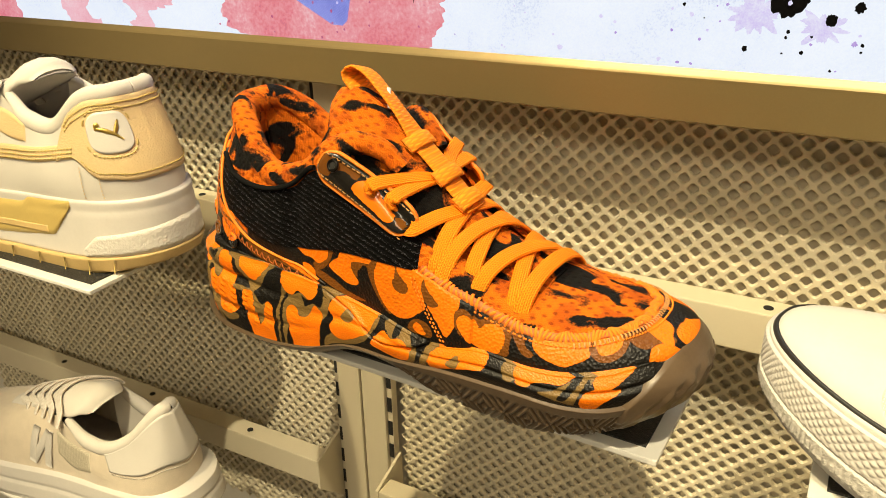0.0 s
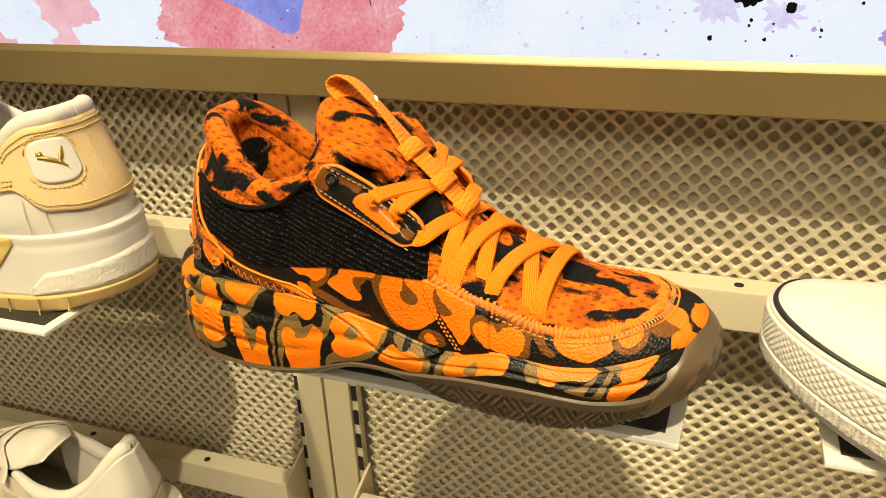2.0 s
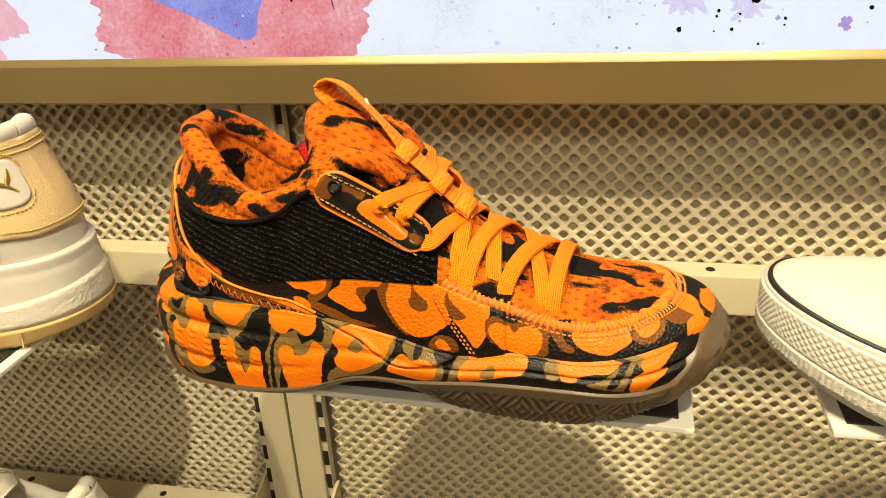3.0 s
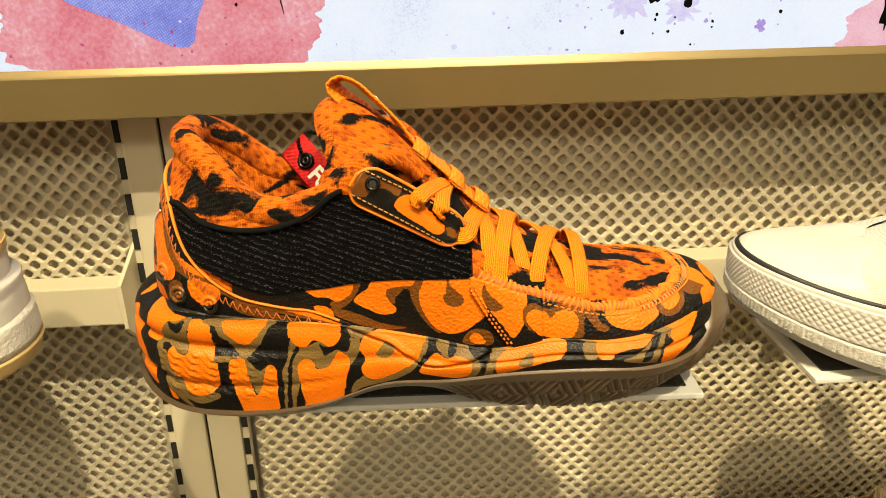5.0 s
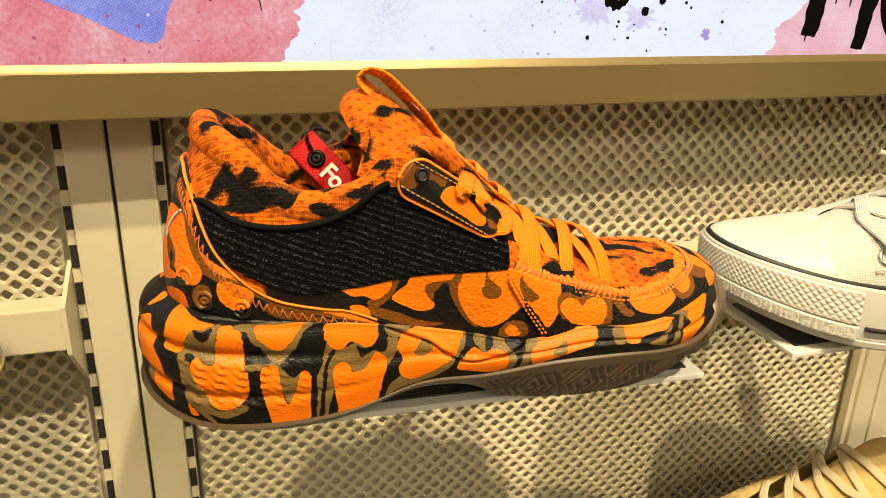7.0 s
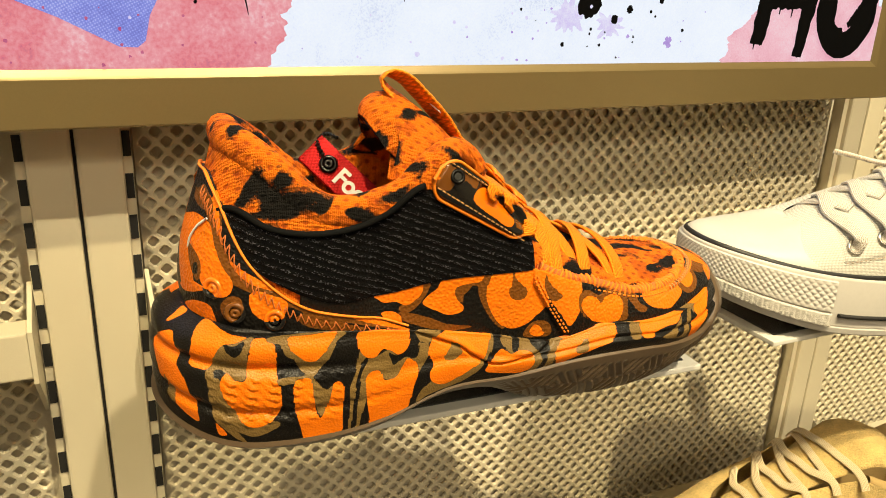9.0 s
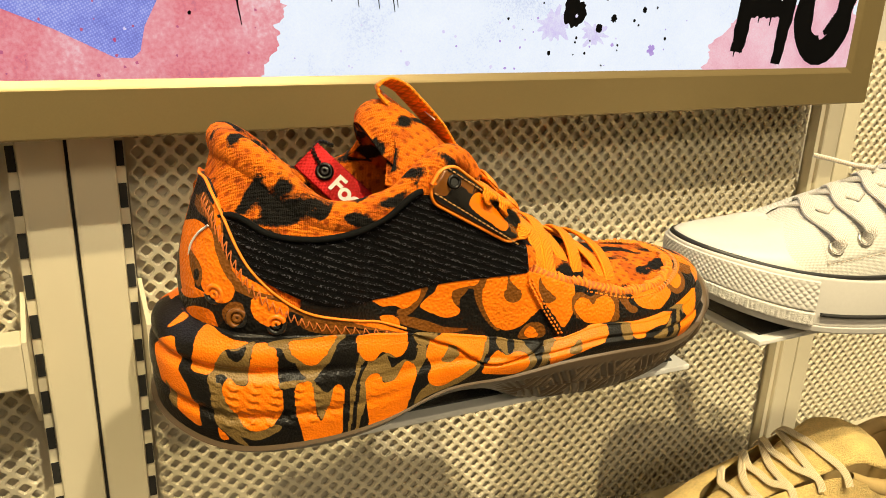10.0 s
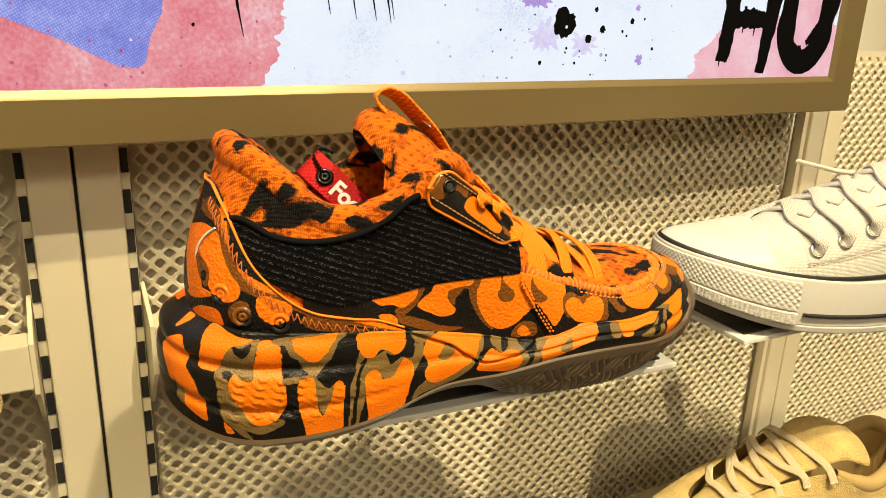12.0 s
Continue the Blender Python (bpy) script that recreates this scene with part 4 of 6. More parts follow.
shape(SOLE, "tan", (84.1, 36.1), (87.7, 32.8), (90.1, 30.6), (92.6, 32.1), (91.0, 25.2), (87.8, 18.4), (85.6, 24.1))
shape(SOLE, "tan", (104.7, 46.2), (108.9, 40.9), (118.3, 43.6), (124.0, 39.7), (130.9, 44.7), (133.4, 39.6), (130.6, 31.3), (120.1, 28.9), (110.9, 31.8), (106.2, 19.6), (102.3, 3.0), (97.9, 3.8), (98.2, 24.3), (102.8, 36.7))
shape(SOLE, "orange", (104.0, 52.0), (107.9, 52.7), (121.2, 51.2), (126.9, 49.7), (125.9, 43.7), (121.9, 40.7), (118.2, 42.8), (114.7, 44.2), (110.9, 41.0), (107.2, 41.9), (104.2, 46.0))
shape(SOLE, "black", (116.8, 42.4), (120.6, 40.5), (125.6, 42.2), (127.8, 46.4), (130.9, 45.2), (129.4, 38.3), (124.3, 39.1), (119.7, 36.3), (118.1, 38.7))
shape(SOLE, "orange", (106.7, 32.2), (109.3, 34.9), (113.2, 34.7), (115.0, 30.4), (120.1, 30.9), (122.9, 34.8), (125.4, 38.2), (128.6, 36.7), (130.4, 31.8), (128.1, 24.1), (125.9, 13.1), (119.4, 8.1), (110.6, 5.9), (107.8, 18.4), (107.0, 28.5))
shape(SOLE, "black", (106.2, 40.5), (108.2, 39.7), (104.4, 31.2), (101.9, 0.4), (100.0, 0.9), (102.4, 29.0))
shape(SOLE, "black", (97.6, 33.4), (99.8, 34.6), (99.6, 16.1), (98.4, 0.6), (96.8, 0.9))
shape(SOLE, "tan", (129.9, 49.8), (137.7, 48.2), (141.1, 46.9), (138.0, 44.2), (133.1, 44.1), (130.3, 46.7))
shape(SOLE, "tan", (130.5, 41.1), (134.6, 44.4), (135.4, 39.5), (132.4, 33.5), (130.3, 35.0))
shape(SOLE, "tan", (161.9, 44.3), (165.5, 43.1), (164.3, 36.7), (158.2, 28.3), (150.1, 23.2), (136.1, 19.2), (129.7, 16.0), (134.9, 25.2))
shape(SOLE, "orange", (137.1, 44.5), (141.9, 47.3), (153.2, 46.4), (163.7, 44.3), (163.1, 39.1), (160.4, 33.4), (155.2, 29.7), (148.8, 26.0), (142.5, 23.5), (136.9, 25.7), (135.3, 30.3), (137.2, 33.8), (135.1, 39.0))
shape(SOLE, "tan", (145.1, 40.9), (148.4, 42.1), (150.6, 39.4), (148.6, 35.0), (144.0, 34.5), (142.5, 36.9))
shape(SOLE, "tan", (170.8, 42.0), (183.4, 40.6), (184.0, 36.7), (188.6, 32.1), (188.1, 27.1), (183.3, 23.7), (171.0, 36.9))
shape(SOLE, "black", (175.9, 40.9), (178.8, 40.5), (177.0, 34.7), (174.5, 35.5))
shape(SOLE, "orange", (161.8, 27.2), (163.8, 31.5), (166.7, 35.2), (170.0, 36.8), (173.5, 34.0), (178.1, 35.0), (183.2, 34.0), (185.5, 30.3), (184.1, 25.6), (178.2, 23.8), (169.3, 25.1))
shape(SOLE, "tan", (196.0, 38.4), (203.4, 42.3), (200.6, 35.6), (196.6, 31.0), (193.7, 25.2), (190.7, 24.8), (193.2, 33.7))
shape(SOLE, "orange", (197.4, 25.8), (196.3, 32.4), (200.2, 36.6), (205.2, 40.8), (211.6, 43.6), (218.4, 43.9), (225.3, 43.9), (227.5, 41.2), (227.0, 36.9), (224.7, 34.0), (219.0, 32.7), (208.9, 29.5))
shape(SOLE, "tan", (206.0, 31.0), (208.8, 34.8), (212.2, 36.6), (213.0, 33.3), (210.9, 30.4))
shape(SOLE, "tan", (234.8, 39.3), (238.3, 41.7), (243.4, 41.6), (241.2, 34.2), (236.0, 34.1))
shape(SOLE, "orange", (241.8, 40.6), (249.6, 41.7), (261.5, 44.4), (270.0, 44.1), (265.9, 39.7), (262.0, 37.5), (256.4, 37.1), (250.7, 35.9), (247.9, 33.4), (242.6, 33.7), (240.8, 37.3))
shape(SOLE, "tan", (252.7, 32.3), (259.3, 34.3), (262.1, 36.8), (267.7, 40.6), (272.8, 44.8), (278.9, 46.4), (278.6, 43.8), (274.4, 38.9), (270.8, 34.3), (269.0, 29.4))
shape(SOLE, "black", (270.7, 44.6), (274.2, 45.6), (270.1, 39.3), (264.9, 31.5), (261.6, 31.8), (267.0, 39.6))
shape(SOLE, "black", (273.3, 40.5), (275.0, 40.3), (271.7, 29.8), (268.8, 30.6))
shape(SOLE, "orange", (279.1, 44.4), (285.8, 47.3), (294.3, 47.8), (289.0, 43.5), (284.0, 39.7), (278.8, 38.1), (276.0, 40.6))
shape(SOLE, "orange", (271.5, 34.0), (277.1, 38.5), (287.7, 39.0), (282.0, 34.3), (276.7, 28.3), (271.6, 28.6))
shape(SIDE, "tan", (293.1, 56.5), (304.3, 57.5), (317.5, 56.3), (317.8, 53.9), (307.3, 54.2), (300.1, 53.2), (294.9, 54.3))
shape(SIDE, "orange", (300.6, 48.9), (303.0, 53.3), (310.2, 54.4), (316.7, 52.6), (318.7, 49.7), (312.9, 48.1), (308.0, 46.0), (301.6, 46.2))
shape(SIDE, "orange", (322.7, 55.9), (334.7, 56.6), (335.7, 54.2), (335.7, 51.1), (327.5, 51.1), (321.9, 53.1))
shape(SIDE, "orange", (327.6, 59.8), (327.4, 57.5), (318.9, 55.6), (314.5, 53.2), (307.7, 56.1), (306.4, 58.8))
shape(STAY, "tan", (135.2, 113.6), (139.5, 121.7), (145.3, 118.9), (151.2, 115.4), (156.2, 113.4), (154.9, 109.2), (149.6, 113.4), (144.3, 113.5), (142.0, 110.8), (138.5, 111.2))
shape(STAY, "orange", (155.7, 109.1), (161.0, 108.5), (168.2, 100.8), (174.0, 94.0), (170.9, 91.8), (164.3, 96.0), (157.1, 101.3), (153.2, 105.6))
shape(STAY, "orange", (133.2, 115.9), (137.7, 121.6), (141.4, 123.7), (138.5, 119.5), (135.2, 113.4))
shape(STAY, "tan", (174.3, 94.2), (177.7, 92.3), (179.4, 89.2), (175.4, 90.7))
shape(STAY, "tan", (154.5, 114.1), (159.9, 110.8), (162.5, 109.9), (157.4, 112.1))
shape(STAY, "orange", (137.4, 109.4), (144.3, 105.2), (153.6, 99.6), (151.2, 99.2), (141.9, 104.9))

_p = np.linspace(-0.14, 0.5, 3000)
RIM = hero_last.outline(_p)[0][:, :2]
RIM_U = np.concatenate([[0], np.cumsum(np.linalg.norm(np.diff(RIM, axis=0), axis=1))])
RIM_U = (RIM_U - np.interp(0, _p, RIM_U)) * 1000


def unrolled(co):
    """Millimetres along the outline from the heel, for points on the outer side."""
    u = np.empty(len(co))
    for i in range(0, len(co), 4000):
        d = ((co[i:i + 4000, None, :2] - RIM[None, ::4]) ** 2).sum(-1)
        u[i:i + 4000] = RIM_U[::4][d.argmin(1)]
    return u


def printed(ob, layer):
    """Lays the print's two fields on a mesh: 0.5 is an edge."""
    me = ob.data
    co = np.empty(len(me.vertices) * 3)
    me.vertices.foreach_get("co", co)
    co = co.reshape(-1, 3)
    out = np.ones((len(co), 4))
    outer = (co[:, 1] < 0.004) | (co[:, 0] < 0.004)
    if outer.any():
        u = np.clip((unrolled(co[outer]) - U_LOW) / U_STEP, 0, U_MANY - 1.01)
        z = np.clip(co[outer, 2] * 1000 / U_STEP, 0, Z_MANY - 1.01)
        i, j = u.astype(int), z.astype(int)
        fu, fz = u - i, z - j
        for ch, name in enumerate(("orange", "tan")):
            g = layer[name]
            v = (g[j, i] * (1 - fu) + g[j, i + 1] * fu) * (1 - fz) + (g[j + 1, i] * (1 - fu) + g[j + 1, i + 1] * fu) * fz
            out[outer, ch] = np.clip(0.5 + 0.08 * v, 0, 1)
    inner = ~outer
    warped = co[inner]
    for a, f in ((0.0042, 70.0), (0.0022, 150.0), (0.0006, 330.0)):
        x, y, z = warped.T
        warped = warped + a * np.stack([np.sin(f * z + 3 * np.sin(f * 0.6 * x + 40 * y)), 0 * y, np.sin(f * x + 2.5 * np.sin(f * 0.7 * z + 30 * y) + 1)], 1)
    for ch, blots in ((0, ORANGE_BLOTS), (1, SECOND_BLOTS)):
        total = np.zeros(len(warped))
        for b in blots:
            total += np.exp(-3.0 * ((((warped - b[:3]) / b[3] * (1, 0.8, 1)) ** 2).sum(1) - 1))
        out[inner, ch] = np.clip(0.5 + 0.085 * np.log(total + 1e-9), 0, 1)
    at = me.attributes.new("blot", "FLOAT_COLOR", "POINT")
    at.data.foreach_set("color", out.astype(np.float32).ravel())
    return ob


HERO = thing("basketball_shoe", "orange and black camouflage basketball shoe with orange laces on a shelf", "shoe", pose(-0.3215, 0.3160, SHELF_Z + 0.0008, 0, 0, -3.0))


def hero_sole(v, p):
    q = 1 - np.abs(1 - 2 * (p % 1.0))
    heel = np.clip((0.42 - q) / 0.15, 0, 1)
    base = 0.0025 * np.sin(np.pi * min(1, v * 1.05)) - 0.002 * v
    groove = -0.0022 * np.exp(-((v - 0.68) / 0.05) ** 2) - 0.0018 * np.exp(-((v - 0.30) / 0.05) ** 2)
    lip = 0.0016 * np.exp(-((v - 0.86) / 0.09) ** 2)
    # the step where the forefoot foam overlaps the heel foam
    at = np.interp(np.minimum(p, 1 - p), _p, RIM_U)
    s = hero_last.length * (1 - np.cos(np.pi * q)) / 2
    z = (hero_last.f("sole_low", s) * (1 - v) + hero_last.f("sole_top", s) * v) * 1000
    gz = curve(((128, 49.1), (140, 44.0), (150, 39.7), (157, 34.3), (162, 31.4), (168, 30.0), (175, 30.2), (183, 31.4), (194, 35.6), (203, 41.0)), at)
    step = -0.0022 * np.exp(-((z - gz) / 0.55) ** 2) + 0.0010 * np.exp(-((z - gz - 2.2) / 1.6) ** 2)
    # rows of overlapping slanted scales
    row = (z + 0.28 * at) / 3.5
    u = (at / 6.4 + 0.5 * (np.floor(row) % 2) + 0.12 * z) % 1.0 - 0.5
    tread = 0.0010 * (1 - row % 1.0) * np.exp(-((u / 0.30) ** 2)) * np.clip((0.27 - abs(v - 0.42)) / 0.08, 0, 1) * np.clip((at - 40) / 12, 0, 1) * np.clip((140 - at) / 12, 0, 1)
    step = step * np.clip((at - 128) / 4, 0, 1) * np.clip((204 - at) / 4, 0, 1)
    toe = -0.0045 * v ** 1.3 * np.clip((q - 0.80) / 0.15, 0, 1)
    rim = -0.010 * np.clip((v - 0.70) / 0.30, 0, 1) ** 2 * np.clip((0.20 - q) / 0.10, 0, 1)
    return base + toe + step + rim + heel * (groove + lip + tread) + (1 - heel) * (-0.0012 * np.exp(-((v - 0.55) / 0.08) ** 2))


printed(part("midsole", hero_last.band(1300, lambda s: hero_last.f("sole_low", s), lambda s: hero_last.f("sole_top", s), 76, hero_sole), C_FOAM, HERO, "camouflage-printed sculpted foam midsole"), SOLE)


def herringbone(v, p):
    """The outsole's side: ribs that change direction from field to field, smooth at its rim and under the arch."""
    q = 1 - np.abs(1 - 2 * (p % 1.0))
    field = np.floor(p / 0.0150) + (1 if v > 0.45 else 0)
    lean = np.where(field % 2 == 0, 1.0, -1.0)
    rib = np.clip(1.8 * np.sin(2 * np.pi * (p / 0.0052 + lean * v * 4.0)), -1, 1)
    on = np.clip((q - 0.50) / 0.04, 0, 1) * np.clip((0.80 - v) / 0.06, 0, 1)
    return -0.0135 + 0.0158 * v ** 0.5 + on * (0.0007 * rib - 0.0006)


outsole = part("outsole", hero_last.band(1500, lambda s: hero_last.f("ground", s), lambda s: hero_last.f("sole_low", s) + 0.0004, 32, herringbone), SMOKE, HERO, "smoky brown translucent rubber outsole")
# rubber of the outsole, wrapped up over the toe
p = np.linspace(0.405, 0.595, 90)
rows = []
for v in np.linspace(0, 1, 9)[:-1]:
    o, sx = hero_last.outline(p, -0.0135 + 0.0158 * v ** 0.5)
    o[:, 2] = hero_last.f("ground", sx) + (hero_last.f("sole_low", sx) - hero_last.f("ground", sx)) * v
    rows.append(o)
for v in np.linspace(0, 1, 10)[:-1]:
    o, sx = hero_last.outline(p, hero_sole(v, p))
    o[:, 2] = hero_last.f("sole_low", sx) + (hero_last.f("sole_top", sx) - hero_last.f("sole_low", sx)) * v
    rows.append(o)
for v in np.linspace(0, 0.34, 9):
    rows.append(hero_last.upper(p, 0 * p + v))
rows = np.stack(rows)
for _ in range(8):
    rows[1:-1] = rows[1:-1] * 0.5 + (rows[:-2] + rows[2:]) * 0.25
away = rows - np.array([0.225, 0, 0])
away[..., 2] = 0
away /= np.linalg.norm(away, axis=-1)[..., None]
reach = 1 - 0.66 * np.clip(np.abs(p - 0.5) / 0.095, 0, 1) ** 1.7
count = len(rows)
skin = []
for i in range(30):
    w = i / 29 * reach * (count - 1)
    lo = np.clip(w.astype(int), 0, count - 2)
    k = np.arange(len(p))
    f = (w - lo)[:, None]
    base = rows[lo, k] * (1 - f) + rows[lo + 1, k] * f
    out = away[lo, k]
    rib = 0.0007 * np.clip(np.sin(p * 260) * 2, -1, 1) * np.clip((0.62 - i / 29) / 0.1, 0, 1) * np.clip(np.sin(i * 1.1) * 3, 0, 1)
    lift = np.where(np.minimum(k, len(p) - 1 - k) > 0, 0.0024 * min(1.0, (29 - i) / 3.0), 0.0) - (0.0012 if i == 29 else 0) + rib
    skin.append(base + out * lift[:, None])
part("toe_bumper", grid(np.stack(skin)), SMOKE, outsole, "smoky brown rubber wrapped over the toe")
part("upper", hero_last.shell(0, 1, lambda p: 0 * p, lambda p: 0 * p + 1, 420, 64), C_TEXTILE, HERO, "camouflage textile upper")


def qv(keys):
    return lambda p: curve(keys, 1 - np.abs(1 - 2 * (p % 1.0)))


# leather guard round the toe and the side
guard = qv(((0.0, 0.20), (0.25, 0.30), (0.33, 0.42), (0.40, 0.48), (0.48, 0.56), (0.54, 0.56), (0.60, 0.52), (0.68, 0.46), (0.80, 0.42), (0.90, 0.42), (1.0, 0.43)))
printed(part("toe_guard", hero_last.shell(0.14, 0.86, lambda p: 0 * p - 0.0, guard, 420, 40, 0.0011), C_LEATHER, HERO, "camouflage-printed leather guard"), SIDE)
# heel counter, standing proud with a free edge
counter = qv(((0.0, 0.82), (0.06, 0.80), (0.12, 0.69), (0.2, 0.42), (0.28, 0.26), (0.36, 0.15), (0.42, 0.04), (0.5, 0.0)))
printed(part("heel_counter", hero_last.shell(-0.205, 0.205, lambda p: 0 * p, counter, 300, 36, 0.0022), C_LEATHER, HERO, "camouflage-printed heel counter with a raised edge"), COUNTER)


def edge_line(last, p0, p1, edge, lift, n, dv=0.0):
    p = np.linspace(p0, p1, n)
    v = np.clip(edge(p) + dv, 0, 1)
    a = last.upper(p, v)
    e = 1e-3
    nor = np.cross(last.upper(p + e, v) - last.upper(p - e, v), last.upper(p, np.clip(v + e, 0, 1)) - last.upper(p, np.clip(v - e, 0, 1)))
    nor /= np.linalg.norm(nor, axis=1)[:, None] + 1e-12
    return a + nor * lift, nor



line, nor = edge_line(hero_last, -0.20, 0.20, counter, 0.0021, 120)
part("counter_binding", sweep(line, nor, 0.0010, 0.0016, 8), EDGE_ORANGE, HERO, "raw orange leather edge")
line, nor = edge_line(hero_last, 0.278, 0.722, guard, 0.0009, 240, 0.035)
seam = part("toe_seam", sweep(line, nor, 0.0040, 0.0018, 8), THREAD_DARK, HERO, "orange hand-sewn seam ridge round the toe")
# blanket stitches wound over the ridge, two by two
line, nor = edge_line(hero_last, 0.278, 0.722, guard, 0.0012, 520, 0.035)
tan_l = np.gradient(line, axis=0)
tan_l /= np.linalg.norm(tan_l, axis=1)[:, None]
side_l = np.cross(tan_l, nor)
ms = []
for i in range(2, 518, 4):
    fat = 0.0009 + 0.0002 * math.sin(i * 12.9)
    lean_l = tan_l[i] * 0.0016 * math.sin(i * 1.7) + side_l[i] * 0.0006 * math.sin(i * 2.9)
    ms.append(sweep([line[i] + side_l[i] * a + nor[i] * h + lean_l * a / 0.0025 for a, h in ((-0.0025, -0.0010), (-0.0014, 0.0002), (0.0, 0.0007 + 0.0004 * math.sin(i * 2.1)), (0.0014, 0.0002), (0.0025, -0.0010))], nor[i], fat * 1.7, fat, 5, 2, False))
tagged(part("blanket_stitch", joined(*ms), THREAD, seam), kind="stuff")
ms = []
for i in range(130, 390, 5):
    ms.append(sweep([line[i] + side_l[i] * a + nor[i] * h for a, h in ((0.0028, 0.0006), (0.0038, 0.0010), (0.0048, 0.0002))], nor[i], 0.0009, 0.0006, 5, 2, False))
tagged(part("comb_stitch", joined(*ms), THREAD_PALE, seam), kind="stuff")


def stitches(last, parent, p0, p1, edge, lift, count, dv, material, length=0.7, zig=0.0, r=0.0006):
    line, nor = edge_line(last, p0, p1, edge, lift, count * 2, dv)
    ms = []
    for i in range(count):
        a, b = line[2 * i], line[2 * i + 1]
        up = nor[2 * i]
        if zig:
            b = b + np.array([0, 0, zig * (1 if i % 2 else -1)])
        m = (a + b) / 2 + up * 0.0003
        ms.append(sweep([a - up * 0.0003, m, b - up * 0.0003], up, r * 1.6, r, 5, 2, False))
    ob = part("stitching", joined(*ms), material, parent)
    return tagged(ob, kind="stuff")


stitches(hero_last, HERO, 0.275, 0.725, guard, 0.0014, 120, -0.05, THREAD)
for p0, p1 in ((0.03, 0.195), (0.805, 0.97)):
    line, nor = edge_line(hero_last, p0, p1, counter, 0.0027, 61, -0.06)
    low, nor_low = edge_line(hero_last, p0, p1, counter, 0.0027, 61, -0.135)
    zig = np.where((np.arange(61) % 2 == 0)[:, None], line, low)
    ms = [sweep([zig[i] - nor[i] * 0.0006, (zig[i] + zig[i + 1]) / 2 + nor[i] * 0.0003, zig[i + 1] - nor[i] * 0.0006], nor[i], 0.00055, 0.0005, 5, 2, False) for i in range(60)]
    tagged(part("zigzag_stitch", joined(*ms), THREAD_DARK, HERO), kind="stuff")

# black knitted side panel under the collar
PAN_LOW = ((0.027, 0.101), (0.031, 0.093), (0.038, 0.083), (0.0505, 0.0735), (0.065, 0.066), (0.0874, 0.0645), (0.1144, 0.0685), (0.161, 0.0700))
PAN_HIGH = ((0.027, 0.102), (0.031, 0.1035), (0.045, 0.097), (0.0676, 0.0945), (0.091, 0.1013), (0.105, 0.1115), (0.118, 0.108), (0.1567, 0.086), (0.161, 0.083))
for side in (-1, 1):
    part("knit_panel", hero_last.patch((0.0275, 0.161), lambda s: curve(PAN_LOW, s), lambda s: curve(PAN_HIGH, s), 90, 26, 0.0016, side), KNIT, HERO, "black ribbed knit panel")
    s = np.linspace(0.028, 0.106, 60)
    w = hero_last.wall(s, curve(PAN_HIGH, s) + 0.001, side)
    part("collar_piping", sweep(w + (0, side * 0.0016, 0), (0, side, 0), 0.0026, 0.0028, 8), PIPING, HERO, "black ribbed piping")
    # glossy eyestay
    def axis(u, w):
        c = np.array([0.1125, 0.1165]) + u * np.array([0.0445, -0.0285])
        d = np.array([0.0285, 0.0445]) / 0.0528
        return c + d * w
    rows = []
    for b in np.linspace(-1, 1, 12):
        row = []
        for u in np.linspace(-0.03, 0.98, 40):
            hw = (0.0092 - 0.0026 * u) * max(0.3, (1 - min(1.0, max(0.0, (abs(u - 0.475) - 0.34) / 0.166)) ** 2.2) ** 0.5)
            row.append(axis(u, b * hw * (1.0 if b < 0 else 0.95)))
        rows.append(row)
    rows = np.array(rows)
    pts = hero_last.wall(rows[..., 0], rows[..., 1], side)
    lift = np.full(rows.shape[:2], 0.0042)
    lift[0], lift[-1], lift[:, 0], lift[:, -1] = 0.0004, 0.0004, 0.0004, 0.0004
    lift[1:-1, 1:-1] += 0.0005 * np.sin(np.linspace(0, np.pi, 10))[:, None]
    stay = printed(part("eyestay", grid(pts + np.array([0, side, 0.3]) * lift[..., None], flip=side < 0), C_PATENT, HERO, "glossy camouflage eyestay overlay"), STAY)
    part("eyestay_rim", sweep(np.concatenate([pts[0], pts[1:, -1], pts[-1, ::-1][1:], pts[::-1, 0][1:]]) + np.array([0, side * 0.0022, 0.0005]), (0, side, 0), 0.0014, 0.0024, 6), EDGE_ORANGE, stay)
    for bb in (-0.0058, 0.0056):
        ms = []
        for u in np.linspace(0.02, 0.94, 20):
            a, b = axis(u, bb), axis(u + 0.030, bb)
            w = hero_last.wall(np.array([a[0], b[0]]), np.array([a[1], b[1]]), side) + np.array([0, side * 0.0047, 0.0013])
            ms.append(sweep([w[0], (w[0] + w[1]) / 2 + (0, side * 0.0004, 0), w[1]], (0, side, 0), 0.0007, 0.0005, 5, 2, False))
        tagged(part("stitching", joined(*ms), THREAD_PALE, stay), kind="stuff")
    e = hero_last.wall(0.1190, 0.1150, side) + (0, side * 0.0054, 0.0012)
    part("eyelet", ring(e, (0, side, 0.35), 0.0024, 0.0009), GUNMETAL, stay, "dark metal eyelet")
    bm = bmesh.new()
    bmesh.ops.create_cone(bm, cap_ends=True, segments=16, radius1=0.0018, radius2=0.0018, depth=0.0010, matrix=Matrix.Translation(e - np.array((0, side * 0.0002, 0))) @ pose(0, 0, 0, 72 * side * -1, 0, 0))
    part("eyelet_hole", bm, HOLE_SHADE, stay)
    # raised studs on the heel
    for s, z in ((0.045, 0.0626), (0.0307, 0.0655), (0.0235, 0.074)):
        c = hero_last.wall(s, z, side) + (0, side * 0.0026, 0)
        n = (-0.8 if s < 0.03 else -0.35, side, 0.1)
